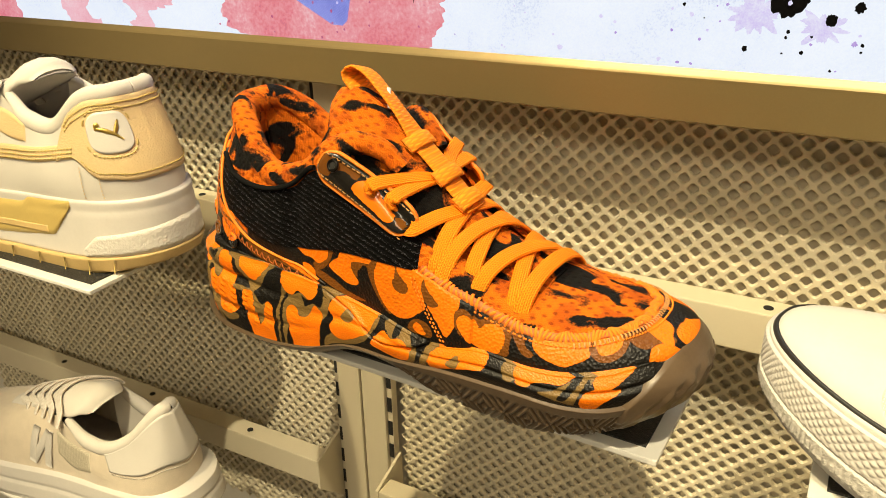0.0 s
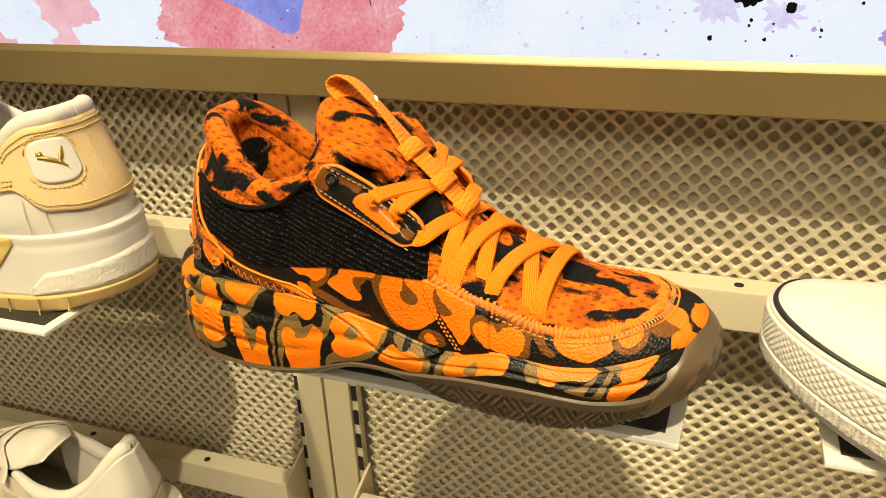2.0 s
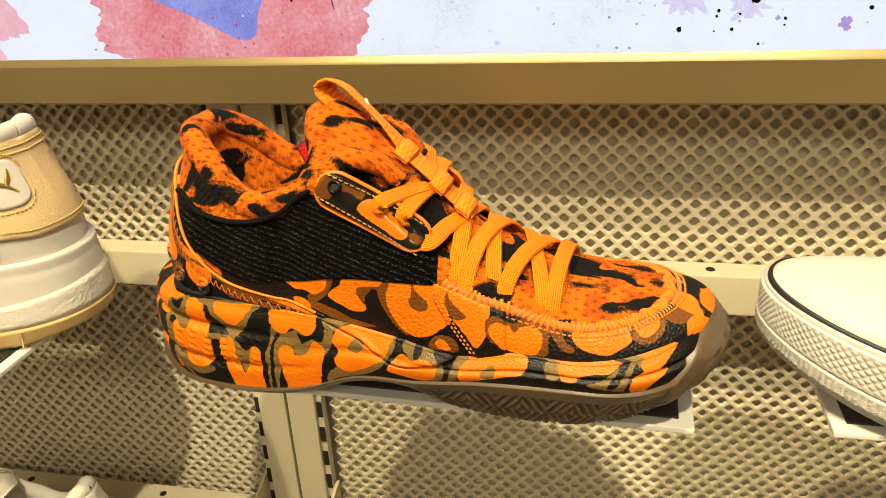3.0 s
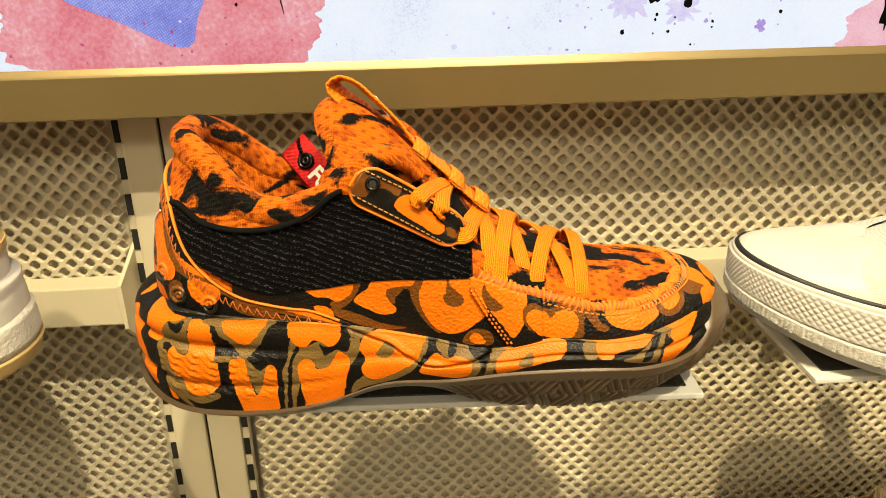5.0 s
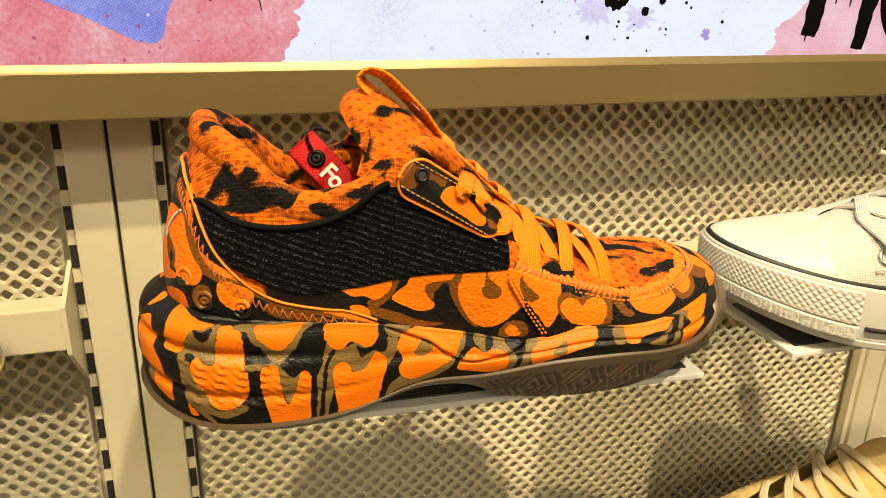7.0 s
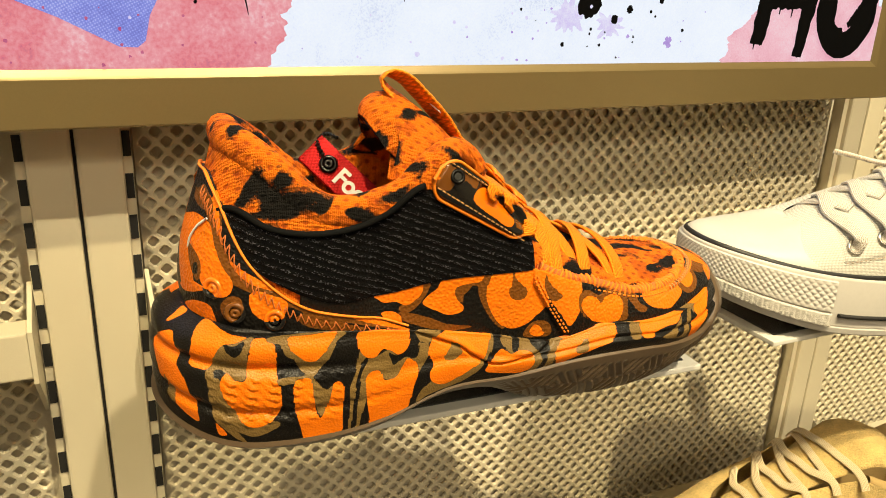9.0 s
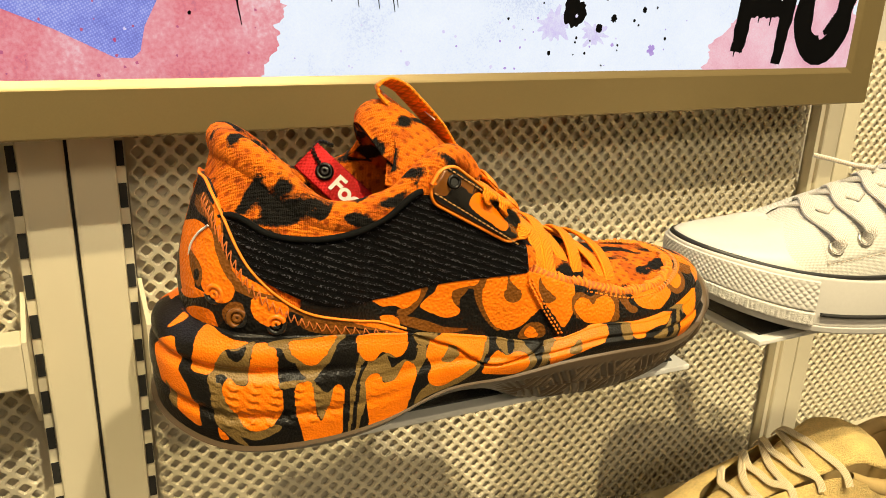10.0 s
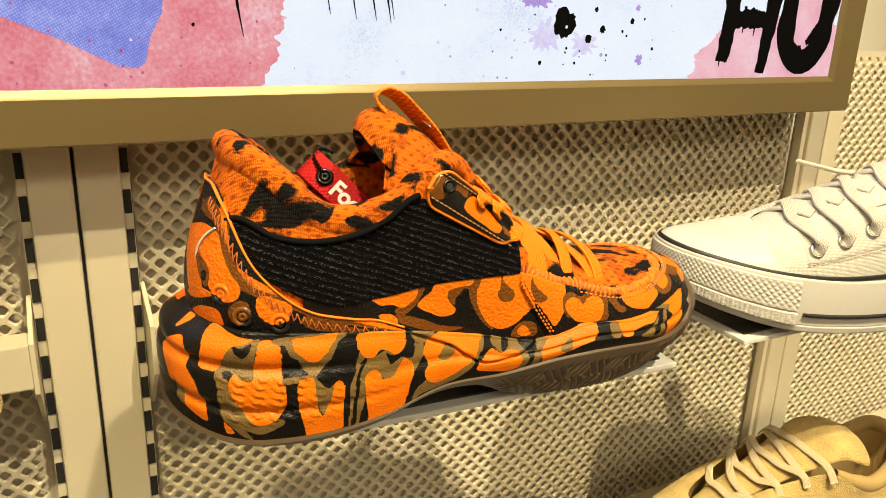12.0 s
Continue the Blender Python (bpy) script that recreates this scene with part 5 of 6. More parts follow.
        printed(part("stud", joined(ring(c, n, 0.0034, 0.0012, 20, 6), ring(c, n, 0.0012, 0.0010, 14, 6)), C_PATENT, HERO, "moulded round stud"), COUNTER)

    q_low, q_high = ((0.158, 0.066), (0.166, 0.052), (0.176, 0.0375), (0.192, 0.0405)), ((0.158, 0.0715), (0.166, 0.0695), (0.176, 0.0655), (0.192, 0.0600))
    over = printed(part("quarter_overlay", hero_last.patch((0.158, 0.192), lambda s: curve(q_low, s), lambda s: curve(q_high, s), 34, 26, 0.0026, side), C_LEATHER, HERO, "camouflage leather quarter overlay"), SIDE)
    for ds in (0.0012, 0.0030):
        zs = np.linspace(0.068, 0.040, 30)
        ss = np.interp(zs, (0.0375, 0.052, 0.066, 0.07), (0.176, 0.166, 0.158, 0.157)) + ds
        w = hero_last.wall(ss, zs, side) + np.array([0, side * 0.0029, 0])
        ms = [sweep([w[2 * i], (w[2 * i] + w[2 * i + 1]) / 2 + (0, side * 0.0003, 0), w[2 * i + 1]], (0, side, 0), 0.0009, 0.0006, 5, 2, False) for i in range(15)]
        tagged(part("stitching", joined(*ms), THREAD, over), kind="stuff")

# collar: padded roll and lining


def top_line(last, p, inn=0.0, dz=0.0):
    q = 1 - np.abs(1 - 2 * (p % 1.0))
    kk = np.array(last.top)
    sign = np.where((p % 1.0) <= 0.5, -1.0, 1.0)
    s, y, h = (curve(kk[:, [0, i]], q) for i in (1, 2, 3))
    s = s + inn * np.clip(1 - q / 0.2, 0, 1)
    return np.stack([s, last.f("centre", s) + sign * np.maximum(y - inn, 0) * 1.0, h + dz], -1)


def collar(last, parent, p1, r, material, lining, depth=0.06, label="", dz=0.0):
    p = np.linspace(-p1, p1, 150)
    c = top_line(last, p, r * 0.8, dz)
    t = np.gradient(c, axis=0)
    t /= np.linalg.norm(t, axis=1)[:, None]
    up = np.array([0, 0, 1.0]) - t * t[:, 2:3]
    fat = r * (1 - 0.45 * np.clip((np.abs(p) - p1 * 0.8) / (p1 * 0.2), 0, 1))
    ob = part("padded_collar", sweep(c, up, fat * 2.1, fat * 2.2, 14, 2.2), material, parent, label)
    rows = []
    for v in np.linspace(0, 1, 14):
        m = top_line(last, p, r * 1.5 + 0.002 * math.sin(v * math.pi), dz)
        m[:, 2] -= v * (m[:, 2] - (last.f("sole_top", np.clip(m[:, 0], 0, last.length)) - 0.012))
        rows.append(m)
    pts = np.stack(rows)
    lin = part("lining", grid(pts), lining, parent, "fabric lining")
    foot = pts[-1]
    n = len(foot)
    v = np.concatenate([foot, [foot.mean(0)]])
    part("insole", (v, [(n, i, (i + 1) % n) for i in range(n)], False), lining, parent)
    return ob, lin


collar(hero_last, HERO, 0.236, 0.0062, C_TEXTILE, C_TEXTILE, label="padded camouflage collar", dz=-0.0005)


for side in (-1, 1):
    pad = smooth_path([(0.094, side * 0.0335, 0.1045), (0.103, side * 0.0345, 0.1135), (0.112, side * 0.0330, 0.1205), (0.122, side * 0.0275, 0.1235), (0.132, side * 0.0210, 0.1195), (0.140, side * 0.0180, 0.1110)], 40)
    fat = 0.0100 * np.sin(np.linspace(0.55, 2.55, 40)) ** 0.5
    part("ankle_pad", sweep(pad, (0, side, 0.6), fat * 1.1, fat, 14, 2.2), C_TEXTILE, HERO, "padded camouflage front of the collar")


def tongue_path(keys, n=60):
    return smooth_path(keys, n)


def tongue(last, parent, keys, width, thick, material, drop=0.5, n=60, m=22, label=""):
    """A padded tongue: keys along the middle, x and z; widths and thickness from low to top."""
    c = tongue_path([(x, 0.001, z) for x, z in keys], n)
    t = np.gradient(c, axis=0)
    t /= np.linalg.norm(t, axis=1)[:, None]
    nor = np.stack([-t[:, 2], 0 * t[:, 0], t[:, 0]], 1)
    nor *= np.sign(nor[:, 2:3] + 1e-9)
    u = np.linspace(0, 1, n)
    w, th = curve(width, u), curve(thick, u)
    endcap = np.sqrt(np.clip(1 - np.clip((u - 0.90) / 0.10, 0, 1) ** 2, 0.0, 1))
    a = np.linspace(0, 2 * np.pi, m, endpoint=False)
    ex = np.sign(np.cos(a)) * np.abs(np.cos(a)) ** 0.8
    ey = np.sin(a)
    yy = ex[None] * w[:, None] * (0.72 + 0.28 * endcap[:, None])
    hh = ey[None] * th[:, None] * (0.25 + 0.75 * endcap[:, None]) - np.asarray(drop).reshape(-1, 1) * yy**2 / 0.03
    pts = c[:, None] + nor[:, None] * hh[..., None]
    pts[..., 1] += yy
    v, f = grid(pts, True)
    f += [tuple(range(m)), tuple(reversed(range((n - 1) * m, n * m)))]
    return part("tongue", (v, f), material, parent, label), c, nor


hero_tongue, tc, tn = tongue(hero_last, HERO, ((0.214, 0.0625), (0.19, 0.0715), (0.165, 0.0855), (0.145, 0.1035), (0.128, 0.1185), (0.114, 0.1300), (0.101, 0.1365), (0.0920, 0.1325)),
                             ((0, 0.020), (0.4, 0.026), (0.7, 0.029), (0.88, 0.029), (1, 0.026)), ((0, 0.003), (0.5, 0.0045), (0.8, 0.0075), (1, 0.0085)), C_TEXTILE, np.interp(np.linspace(0, 1, 80), (0, 0.6, 0.85, 1), (0.42, 0.42, 0.85, 0.95)), 80, 26, "thick padded camouflage tongue")


def on_tongue(u, y, lift, c=None, nrm=None, drop=0.42):
    c, nrm = (tc, tn) if c is None else (c, nrm)
    i = u * (len(c) - 1)
    p = np.array([np.interp(i, np.arange(len(c)), c[:, k]) for k in range(3)])
    n = np.array([np.interp(i, np.arange(len(c)), nrm[:, k]) for k in range(3)])
    return p + n * (lift - drop * y * y / 0.03) + np.array([0, y, 0])


# pull loop and webbing down the tongue
spine = [on_tongue(u, 0, 0.0072 if u > 0.5 else 0.0062) for u in np.linspace(0.36, 0.66, 14)]
loop = np.concatenate([spine, smooth_path([spine[-1], (0.1275, 0.001, 0.1325), (0.1175, 0.001, 0.1430), (0.1095, 0.001, 0.1500), (0.1040, 0.001, 0.1518), (0.1000, 0.001, 0.1492), (0.1025, 0.001, 0.1455), (0.1110, 0.001, 0.1390), (0.1190, 0.001, 0.1320)], 34)[1:]])
t = np.gradient(loop, axis=0)
upn = np.stack([-t[:, 2], 0 * t[:, 0], t[:, 0]], 1)
upn[:, 1] -= 0.28 * np.linalg.norm(upn, axis=1) * np.clip((np.arange(len(upn)) - 12) / 8, 0, 1)
upn /= np.linalg.norm(upn, axis=1)[:, None]
pull = part("pull_loop", sweep(loop, upn, 0.0155, 0.0017, 10, 4), WEB_ORANGE, HERO, "orange webbing pull loop")
for u in (0.405, 0.515, 0.66):
    pts = [on_tongue(u, y, 0.0085 + 0.0012 * math.cos(y / 0.011 * 1.5)) for y in np.linspace(-0.011, 0.011, 12)]
    part("lace_keeper", sweep(pts, tn[int(u * 79)], 0.0085, 0.0014, 8, 4), WEB_ORANGE, HERO)


def lace(keys, width=0.0072, thick=0.0021, material=LACE_ORANGE, parent=HERO, n=36):
    p = smooth_path(keys, n)
    t = np.gradient(p, axis=0)
    up = np.array([0.45, 0, 1.0])[None] + np.stack([0 * t[:, 0], p[:, 1] * 24, 0 * t[:, 0]], 1)
    up = up / np.linalg.norm(up, axis=1)[:, None]
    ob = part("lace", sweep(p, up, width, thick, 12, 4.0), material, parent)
    along = np.concatenate([[0], np.cumsum(np.linalg.norm(np.diff(p, axis=0), axis=1))])
    ca = np.cos(np.linspace(0, 2 * np.pi, 12, endpoint=False))
    across = np.sign(ca) * np.abs(ca) ** 0.5 * 0.5 * width
    uv = np.stack(np.broadcast_arrays(along[:, None], across[None], 0.0), -1)
    ob.data.attributes.new("strand", "FLOAT_VECTOR", "POINT").data.foreach_set("vector", uv.astype(np.float32).ravel())
    return ob


def top_at(last, q, side, lift, drop=0.0):
    kk = np.array(last.top)
    s, y, h = (float(curve(kk[:, [0, i]], q)) for i in (1, 2, 3))
    return np.array([s, float(last.f("centre", s)) + side * (y + drop), h + lift])


def on_upper(last, q, v, side, lift):
    p = np.array([q / 2 if side < 0 else 1 - q / 2])
    v = np.array([v])
    e = 1e-3
    nor = np.cross(last.upper(p + e, v) - last.upper(p - e, v), last.upper(p, v + e) - last.upper(p, v - e))[0]
    return last.upper(p, v)[0] + nor / (np.linalg.norm(nor) + 1e-12) * lift


EYES = [np.array(e) for e in ((0.1706, 0.0345, 0.0712), (0.1874, 0.0318, 0.0664), (0.2094, 0.0296, 0.0604))]
MIRROR = np.array([1, -1, 1])


def crown(s):
    """Height of the tongue's ridge under the laces."""
    return float(np.interp(s, tc[::-1, 0], tc[::-1, 2])) + 0.0040


def strand(a, b, over, wide=0.0076):
    """A flat lace from one eye over the tongue to another; over: how far it lies above its crossing."""
    rows = []
    for f in (-0.035, 0.0, 0.07, 0.2, 0.35, 0.5, 0.65, 0.8, 0.93, 1.0, 1.035):
        p = a + (b - a) * f
        mid = (a + b) / 2
        g = min(1.0, abs(2 * f - 1))
        p[2] += (crown(mid[0]) - mid[2]) * (1 - g ** 2.3) + over * (1 - g ** 4)
        if f < 0 or f > 1:
            p[2] -= 0.004
        elif 0.05 < f < 0.95:
            p[2] += 0.0012
        rows.append(p)
    lace(rows, wide, 0.0020, n=44)


for i in range(2):
    strand(EYES[i] * MIRROR + (0.002, 0, 0), EYES[i + 1] + (-0.002, 0, 0), 0.0026)
    strand(EYES[i + 1] * MIRROR + (-0.003, 0, 0), EYES[i] + (0.003, 0, 0), 0.0004)
strand(EYES[2] * MIRROR + (0.001, 0, 0), EYES[2] + (0.004, 0, 0), 0.0030)
# the two upper strands on each side, from the eyestay to the webbing, and the one from under its end to the lower keeper
for side in (-1, 1):
    for s, z, to, y in ((0.1360, 0.1045, 0.1500, 0.004), (0.1455, 0.0985, 0.1510, 0.002)):
        h0 = hero_last.wall(s, z, side)
        end = np.array([to, side * y, crown(to) + 0.0015])
        lace([h0 + (0, side * 0.0030, -0.0005), h0 + (0.0012, side * 0.0066, 0.0032), h0 * 0.5 + end * 0.5 + (0, side * 0.0045, 0.0030), end, end + (0.001, -side * 0.006, -0.001)], 0.0074)
    h0 = hero_last.wall(0.1555, 0.0865, side)
    end = np.array([0.1655, side * 0.003, crown(0.1655) + 0.0012])
    lace([h0 + (-0.003, side * 0.0010, 0.001), h0 + (0.0005, side * 0.0034, 0.0028), h0 * 0.45 + end * 0.55 + (0, side * 0.004, 0.0022), end, end + (0, -side * 0.006, 0)], 0.0080)
    end = np.array([0.1660, side * 0.004, crown(0.1660) + 0.0005])
    start = EYES[0] * (1, side, 1)
    lace([start + (-0.002, 0, -0.004), start + (-0.002, 0, 0.0008), start + (-0.0025, -side * 0.004, 0.0066), start * 0.45 + end * 0.55 + (0, side * 0.004, 0.0040), end], 0.0078)

# leaping mark on the heel and on the loop, as plain strokes
for base, sc, parent in ((np.array([0.0160, -0.012, 0.082]), 1.0, HERO),):
    part("heel_mark", sweep(smooth_path([base + (0.0, 0.0, 0), base + (0.001, -0.0025, 0.008), base + (0.004, -0.006, 0.014), base + (0.0075, -0.010, 0.018)], 16), (-0.7, -0.7, 0), (0.0010), 0.0008, 6), WHITE_PRINT, parent, "small white mark")
part("loop_mark", sweep(smooth_path([np.array((0.1255, -0.005, 0.1352)), np.array((0.1215, 0.0, 0.1392)), np.array((0.1190, 0.0045, 0.1425))], 8), (0.6, 0, 0.7), 0.0022, 0.0006, 6), WHITE_PRINT, pull, "small white mark")

# the red security tag in the collar
TAG = thing("security_tag", "red ribbon tag with white print on a black ball chain", "tag", pose(-0.3215, 0.3160, SHELF_Z + 0.0008, 0, 0, -3.0))
tag_path = smooth_path([(0.0750, 0.0290, 0.1150), (0.0823, 0.0235, 0.1075), (0.0900, 0.0175, 0.0998), (0.1000, 0.0100, 0.0898), (0.110, 0.0025, 0.0798)], 20)
face = np.array((-0.25, -1, 0.45))
part("ribbon", sweep(tag_path, face, 0.0158, 0.0012, 8, 5), RED_TAPE, TAG, "red ribbed ribbon")
along = tag_path[12] - tag_path[6]
along /= np.linalg.norm(along)
face -= along * face.dot(along)
face /= np.linalg.norm(face)
upward = np.cross(face, along)
hole = np.array((0.0823, 0.0235, 0.1075)) + face * 0.0012
part("grommet", joined(ring(hole, face, 0.0033, 0.0011), ring(hole - face * 0.0002, face, 0.0014, 0.0014)), GUNMETAL, TAG, "black metal grommet")
text = bpy.data.curves.new("tag_word", "FONT")
text.body, text.size, text.extrude, text.offset, text.space_character = "Foo", 0.0115, 0.0003, 0.00035, 0.95
lettering = new("tag_word", text)
word = bpy.data.meshes.new_from_object(lettering.evaluated_get(bpy.context.evaluated_depsgraph_get()))
bpy.data.objects.remove(lettering)
start = hole + along * 0.0058 - upward * 0.0041 - face * 0.0003
basis = np.stack([along, upward, face], 1)
for v in word.vertices:
    v.co = Vector(start + basis @ np.array(v.co))
part("printed_word", word, WHITE_PRINT, TAG, "white printed word")
chain = smooth_path([(0.0823, 0.0225, 0.1075), (0.0795, 0.0245, 0.1130), (0.0785, 0.029, 0.1170), (0.0825, 0.032, 0.1200), (0.0890, 0.035, 0.1175)], 15)
for c in chain:
    bm = bmesh.new()
    bmesh.ops.create_icosphere(bm, subdivisions=1, radius=0.0012, matrix=Matrix.Translation(c))
    part("bead", bm, GUNMETAL, TAG)


# ---- the other shoes ----
def shoe_base(name, label, last, m, out_mat, mid_mat, up_mat, collar_mat, lin_mat, p1, roll, sole_profile, out_profile, n=220):
    t = thing(name, label, "shoe", m)
    part("outsole", last.band(n, lambda s: last.f("ground", s), lambda s: last.f("sole_low", s) + 0.0003, 6, out_profile), out_mat, t)
    mid = part("midsole", last.band(n, lambda s: last.f("sole_low", s), lambda s: last.f("sole_top", s), 20, sole_profile), mid_mat, t)
    part("upper", last.shell(0, 1, lambda p: 0 * p, lambda p: 0 * p + 1, 260, 40), up_mat, t)
    collar(last, t, p1, roll, collar_mat, lin_mat, label="padded collar")
    last.prepare()
    return t, mid


def lacing(last, parent, qs, c, nrm, us, material, width=0.007, thick=0.002, lift=0.006, drop=0.42, crossed=True):
    for i, (q, u) in enumerate(zip(qs, us)):
        pts = [top_at(last, q, -1, -0.004, 0.006), top_at(last, q, -1, 0.002, 0.002)]
        pts += [on_tongue(u + 0.02 * (1 if k % 2 else -1) * 0, y, lift, c, nrm, drop) for k, y in enumerate((-0.010, 0, 0.010))]
        pts += [top_at(last, q, 1, 0.002, 0.002), top_at(last, q, 1, -0.004, 0.006)]
        lace(pts, width, thick, material, parent)
        if i and crossed:
            a, b = top_at(last, qs[i - 1], -1, 0.002, 0.002), top_at(last, q, 1, 0.002, 0.002)
            lace([a, on_tongue((u + us[i - 1]) / 2, 0, lift - 0.001, c, nrm, drop), b], width, thick, material, parent)


def strip(last, parent, name, keys_low, keys_high, span, thick, material, side, label="", n=60, m=10):
    return part(name, last.patch(span, lambda s: curve(keys_low, s), lambda s: curve(keys_high, s), n, m, thick, side), material, parent, label)


def dotted(last, parent, keys, span, count, side, lift, material, r=0.00055):
    """A row of stitches along a curve on the wall."""
    s = np.linspace(span[0], span[1], count * 2)
    w = last.wall(s, curve(keys, s), side) + np.array([0, side * lift, 0])
    ms = [sweep([w[2 * i], (w[2 * i] + w[2 * i + 1]) / 2 + (0, side * 0.0003, 0), w[2 * i + 1]], (0, side, 0), r * 1.5, r, 5, 2, False) for i in range(count)]
    tagged(part("stitching", joined(*ms), material, parent), kind="stuff")


# white and peach court shoe, heel towards the orange one
court = Last(
    0.300,
    half=((0, 0.037), (0.06, 0.042), (0.12, 0.044), (0.2, 0.051), (0.26, 0.049), (0.30, 0.045)),
    centre=((0, 0), (0.3, 0)),
    sole_top=((0, 0.052), (0.08, 0.050), (0.16, 0.046), (0.24, 0.042), (0.30, 0.044)),
    sole_low=((0, 0.015), (0.05, 0.011), (0.2, 0.011), (0.27, 0.016), (0.30, 0.022)),
    ground=((0, 0.007), (0.04, 0.0), (0.22, 0.0), (0.30, 0.012)),
    top=((0, 0.024, 0.0, 0.118), (0.1, 0.028, 0.018, 0.118), (0.2, 0.042, 0.029, 0.115), (0.3, 0.068, 0.033, 0.095), (0.4, 0.094, 0.035, 0.099), (0.5, 0.122, 0.028, 0.112),
         (0.6, 0.158, 0.019, 0.094), (0.7, 0.188, 0.014, 0.082), (0.85, 0.205, 0.010, 0.076), (1.0, 0.210, 0.0, 0.075)),
    heel_round=0.055, inset=0.0015, lean=0.004,
)


def court_sole(v, p):
    return 0.0020 * (1 - v) - 0.0009 * np.exp(-((v - 0.82) / 0.03) ** 2)


COURT, court_mid = shoe_base("court_sneaker", "white leather sneaker with peach heel patch and gum sole", court, pose(-0.391, 0.338, SHELF_Z + 0.0006, 0, 0, 180), GUM, WHITE_RUBBER, WHITE_LEATHER, WHITE_LINING, WHITE_LINING, 0.24, 0.0055, court_sole, lambda v, p: 0.001 + 0.003 * v)
ct, cc, cn = tongue(court, COURT, ((0.21, 0.074), (0.18, 0.088), (0.15, 0.104), (0.125, 0.119), (0.105, 0.127), (0.097, 0.124)), ((0, 0.013), (0.5, 0.02), (0.85, 0.026), (1, 0.022)), ((0, 0.003), (0.6, 0.005), (1, 0.006)), WHITE_LINING, 0.42, 50, 20, "padded white tongue")
lacing(court, COURT, (0.50, 0.55, 0.60, 0.66), cc, cn, (0.62, 0.48, 0.34, 0.2), WHITE_LACE, 0.008, 0.002, 0.0066)
strip(court, COURT, "collar_band", ((0.09, 0.084), (0.105, 0.084), (0.13, 0.090)), ((0.09, 0.0975), (0.105, 0.103), (0.13, 0.106)), (0.09, 0.13), 0.0012, PEACH, 1, "peach leather band")
heel_edge = qv(((0.0, 0.97), (0.12, 0.97), (0.2, 0.96), (0.26, 0.9), (0.30, 0.60), (0.34, 0.45)))
heel_base = qv(((0.0, 0.22), (0.14, 0.24), (0.2, 0.30), (0.24, 0.52), (0.30, 0.56), (0.34, 0.44)))
patch_ob = part("heel_patch", court.shell(-0.145, 0.145, heel_base, heel_edge, 160, 24, 0.0014), PEACH, COURT, "peach tumbled leather heel patch")
for dv in (-0.05, -0.10):
    stitches(court, patch_ob, -0.125, 0.125, heel_edge, 0.0019, 70, dv, MUSTARD, r=0.0008)
stitches(court, patch_ob, -0.11, 0.11, heel_base, 0.0019, 60, 0.06, MUSTARD, r=0.0008)
strip(court, COURT, "side_stripe", ((0.044, 0.078), (0.07, 0.0735), (0.12, 0.0695), (0.22, 0.058)), ((0.044, 0.0895), (0.07, 0.0845), (0.12, 0.081), (0.22, 0.0655)), (0.044, 0.22), 0.0011, PEACH, 1, "peach stitched side stripe")
for dz in (0.0025, 0.005, 0.0078):
    dotted(court, COURT, ((0.044, 0.078 + dz), (0.07, 0.0735 + dz), (0.12, 0.0695 + dz), (0.22, 0.058 + dz)), (0.046, 0.21), 56, 1, 0.0017, MUSTARD, 0.0008)
for s0 in (0.028, 0.040):
    dotted(court, COURT, ((s0 - 0.001, 0.052), (s0 + 0.001, 0.075)), (s0 - 0.0009, s0 + 0.0009), 9, 1, 0.0012, PEACH)
# badge round the corner of the heel
def oval(sign):
    return lambda p: 0.675 + sign * 0.19 * np.clip(1 - np.abs((p + 0.062) / 0.0325) ** 3, 0, 1) ** (1 / 3)


badge = part("heel_badge", court.shell(-0.0944, -0.0296, oval(-1), oval(1), 40, 14, 0.0021), WHITE_LEATHER, COURT, "white badge with a small gold mark")
stitches(court, badge, -0.098, -0.026, lambda p: 0.675 + 0.225 * np.clip(1 - np.abs((p + 0.062) / 0.0370) ** 3, 0, 1) ** (1 / 3), 0.0019, 14, 0, MUSTARD, r=0.0008)
stitches(court, badge, -0.098, -0.026, lambda p: 0.675 - 0.225 * np.clip(1 - np.abs((p + 0.062) / 0.0370) ** 3, 0, 1) ** (1 / 3), 0.0019, 14, 0, MUSTARD, r=0.0008)
for keys in (((-0.082, 0.72), (-0.070, 0.70), (-0.056, 0.66), (-0.046, 0.60)), ((-0.056, 0.66), (-0.050, 0.72), (-0.046, 0.78)), ((-0.082, 0.72), (-0.078, 0.76), (-0.074, 0.74))):
    k2 = np.array(keys)
    u = np.linspace(0, 1, 12)
    ps, vs = np.interp(u, np.linspace(0, 1, len(k2)), k2[:, 0]), np.interp(u, np.linspace(0, 1, len(k2)), k2[:, 1])
    pts = court.upper(ps, vs)
    nn = np.cross(court.upper(ps + 1e-3, vs) - court.upper(ps - 1e-3, vs), court.upper(ps, vs + 1e-3) - court.upper(ps, vs - 1e-3))
    nn /= np.linalg.norm(nn, axis=1)[:, None]
    part("badge_mark", sweep(pts + nn * 0.0026, nn, np.interp(u, (0, 0.4, 1), (0.0018, 0.0030, 0.0010)), 0.0006, 6, 4), GOLD, badge, "small gold mark")
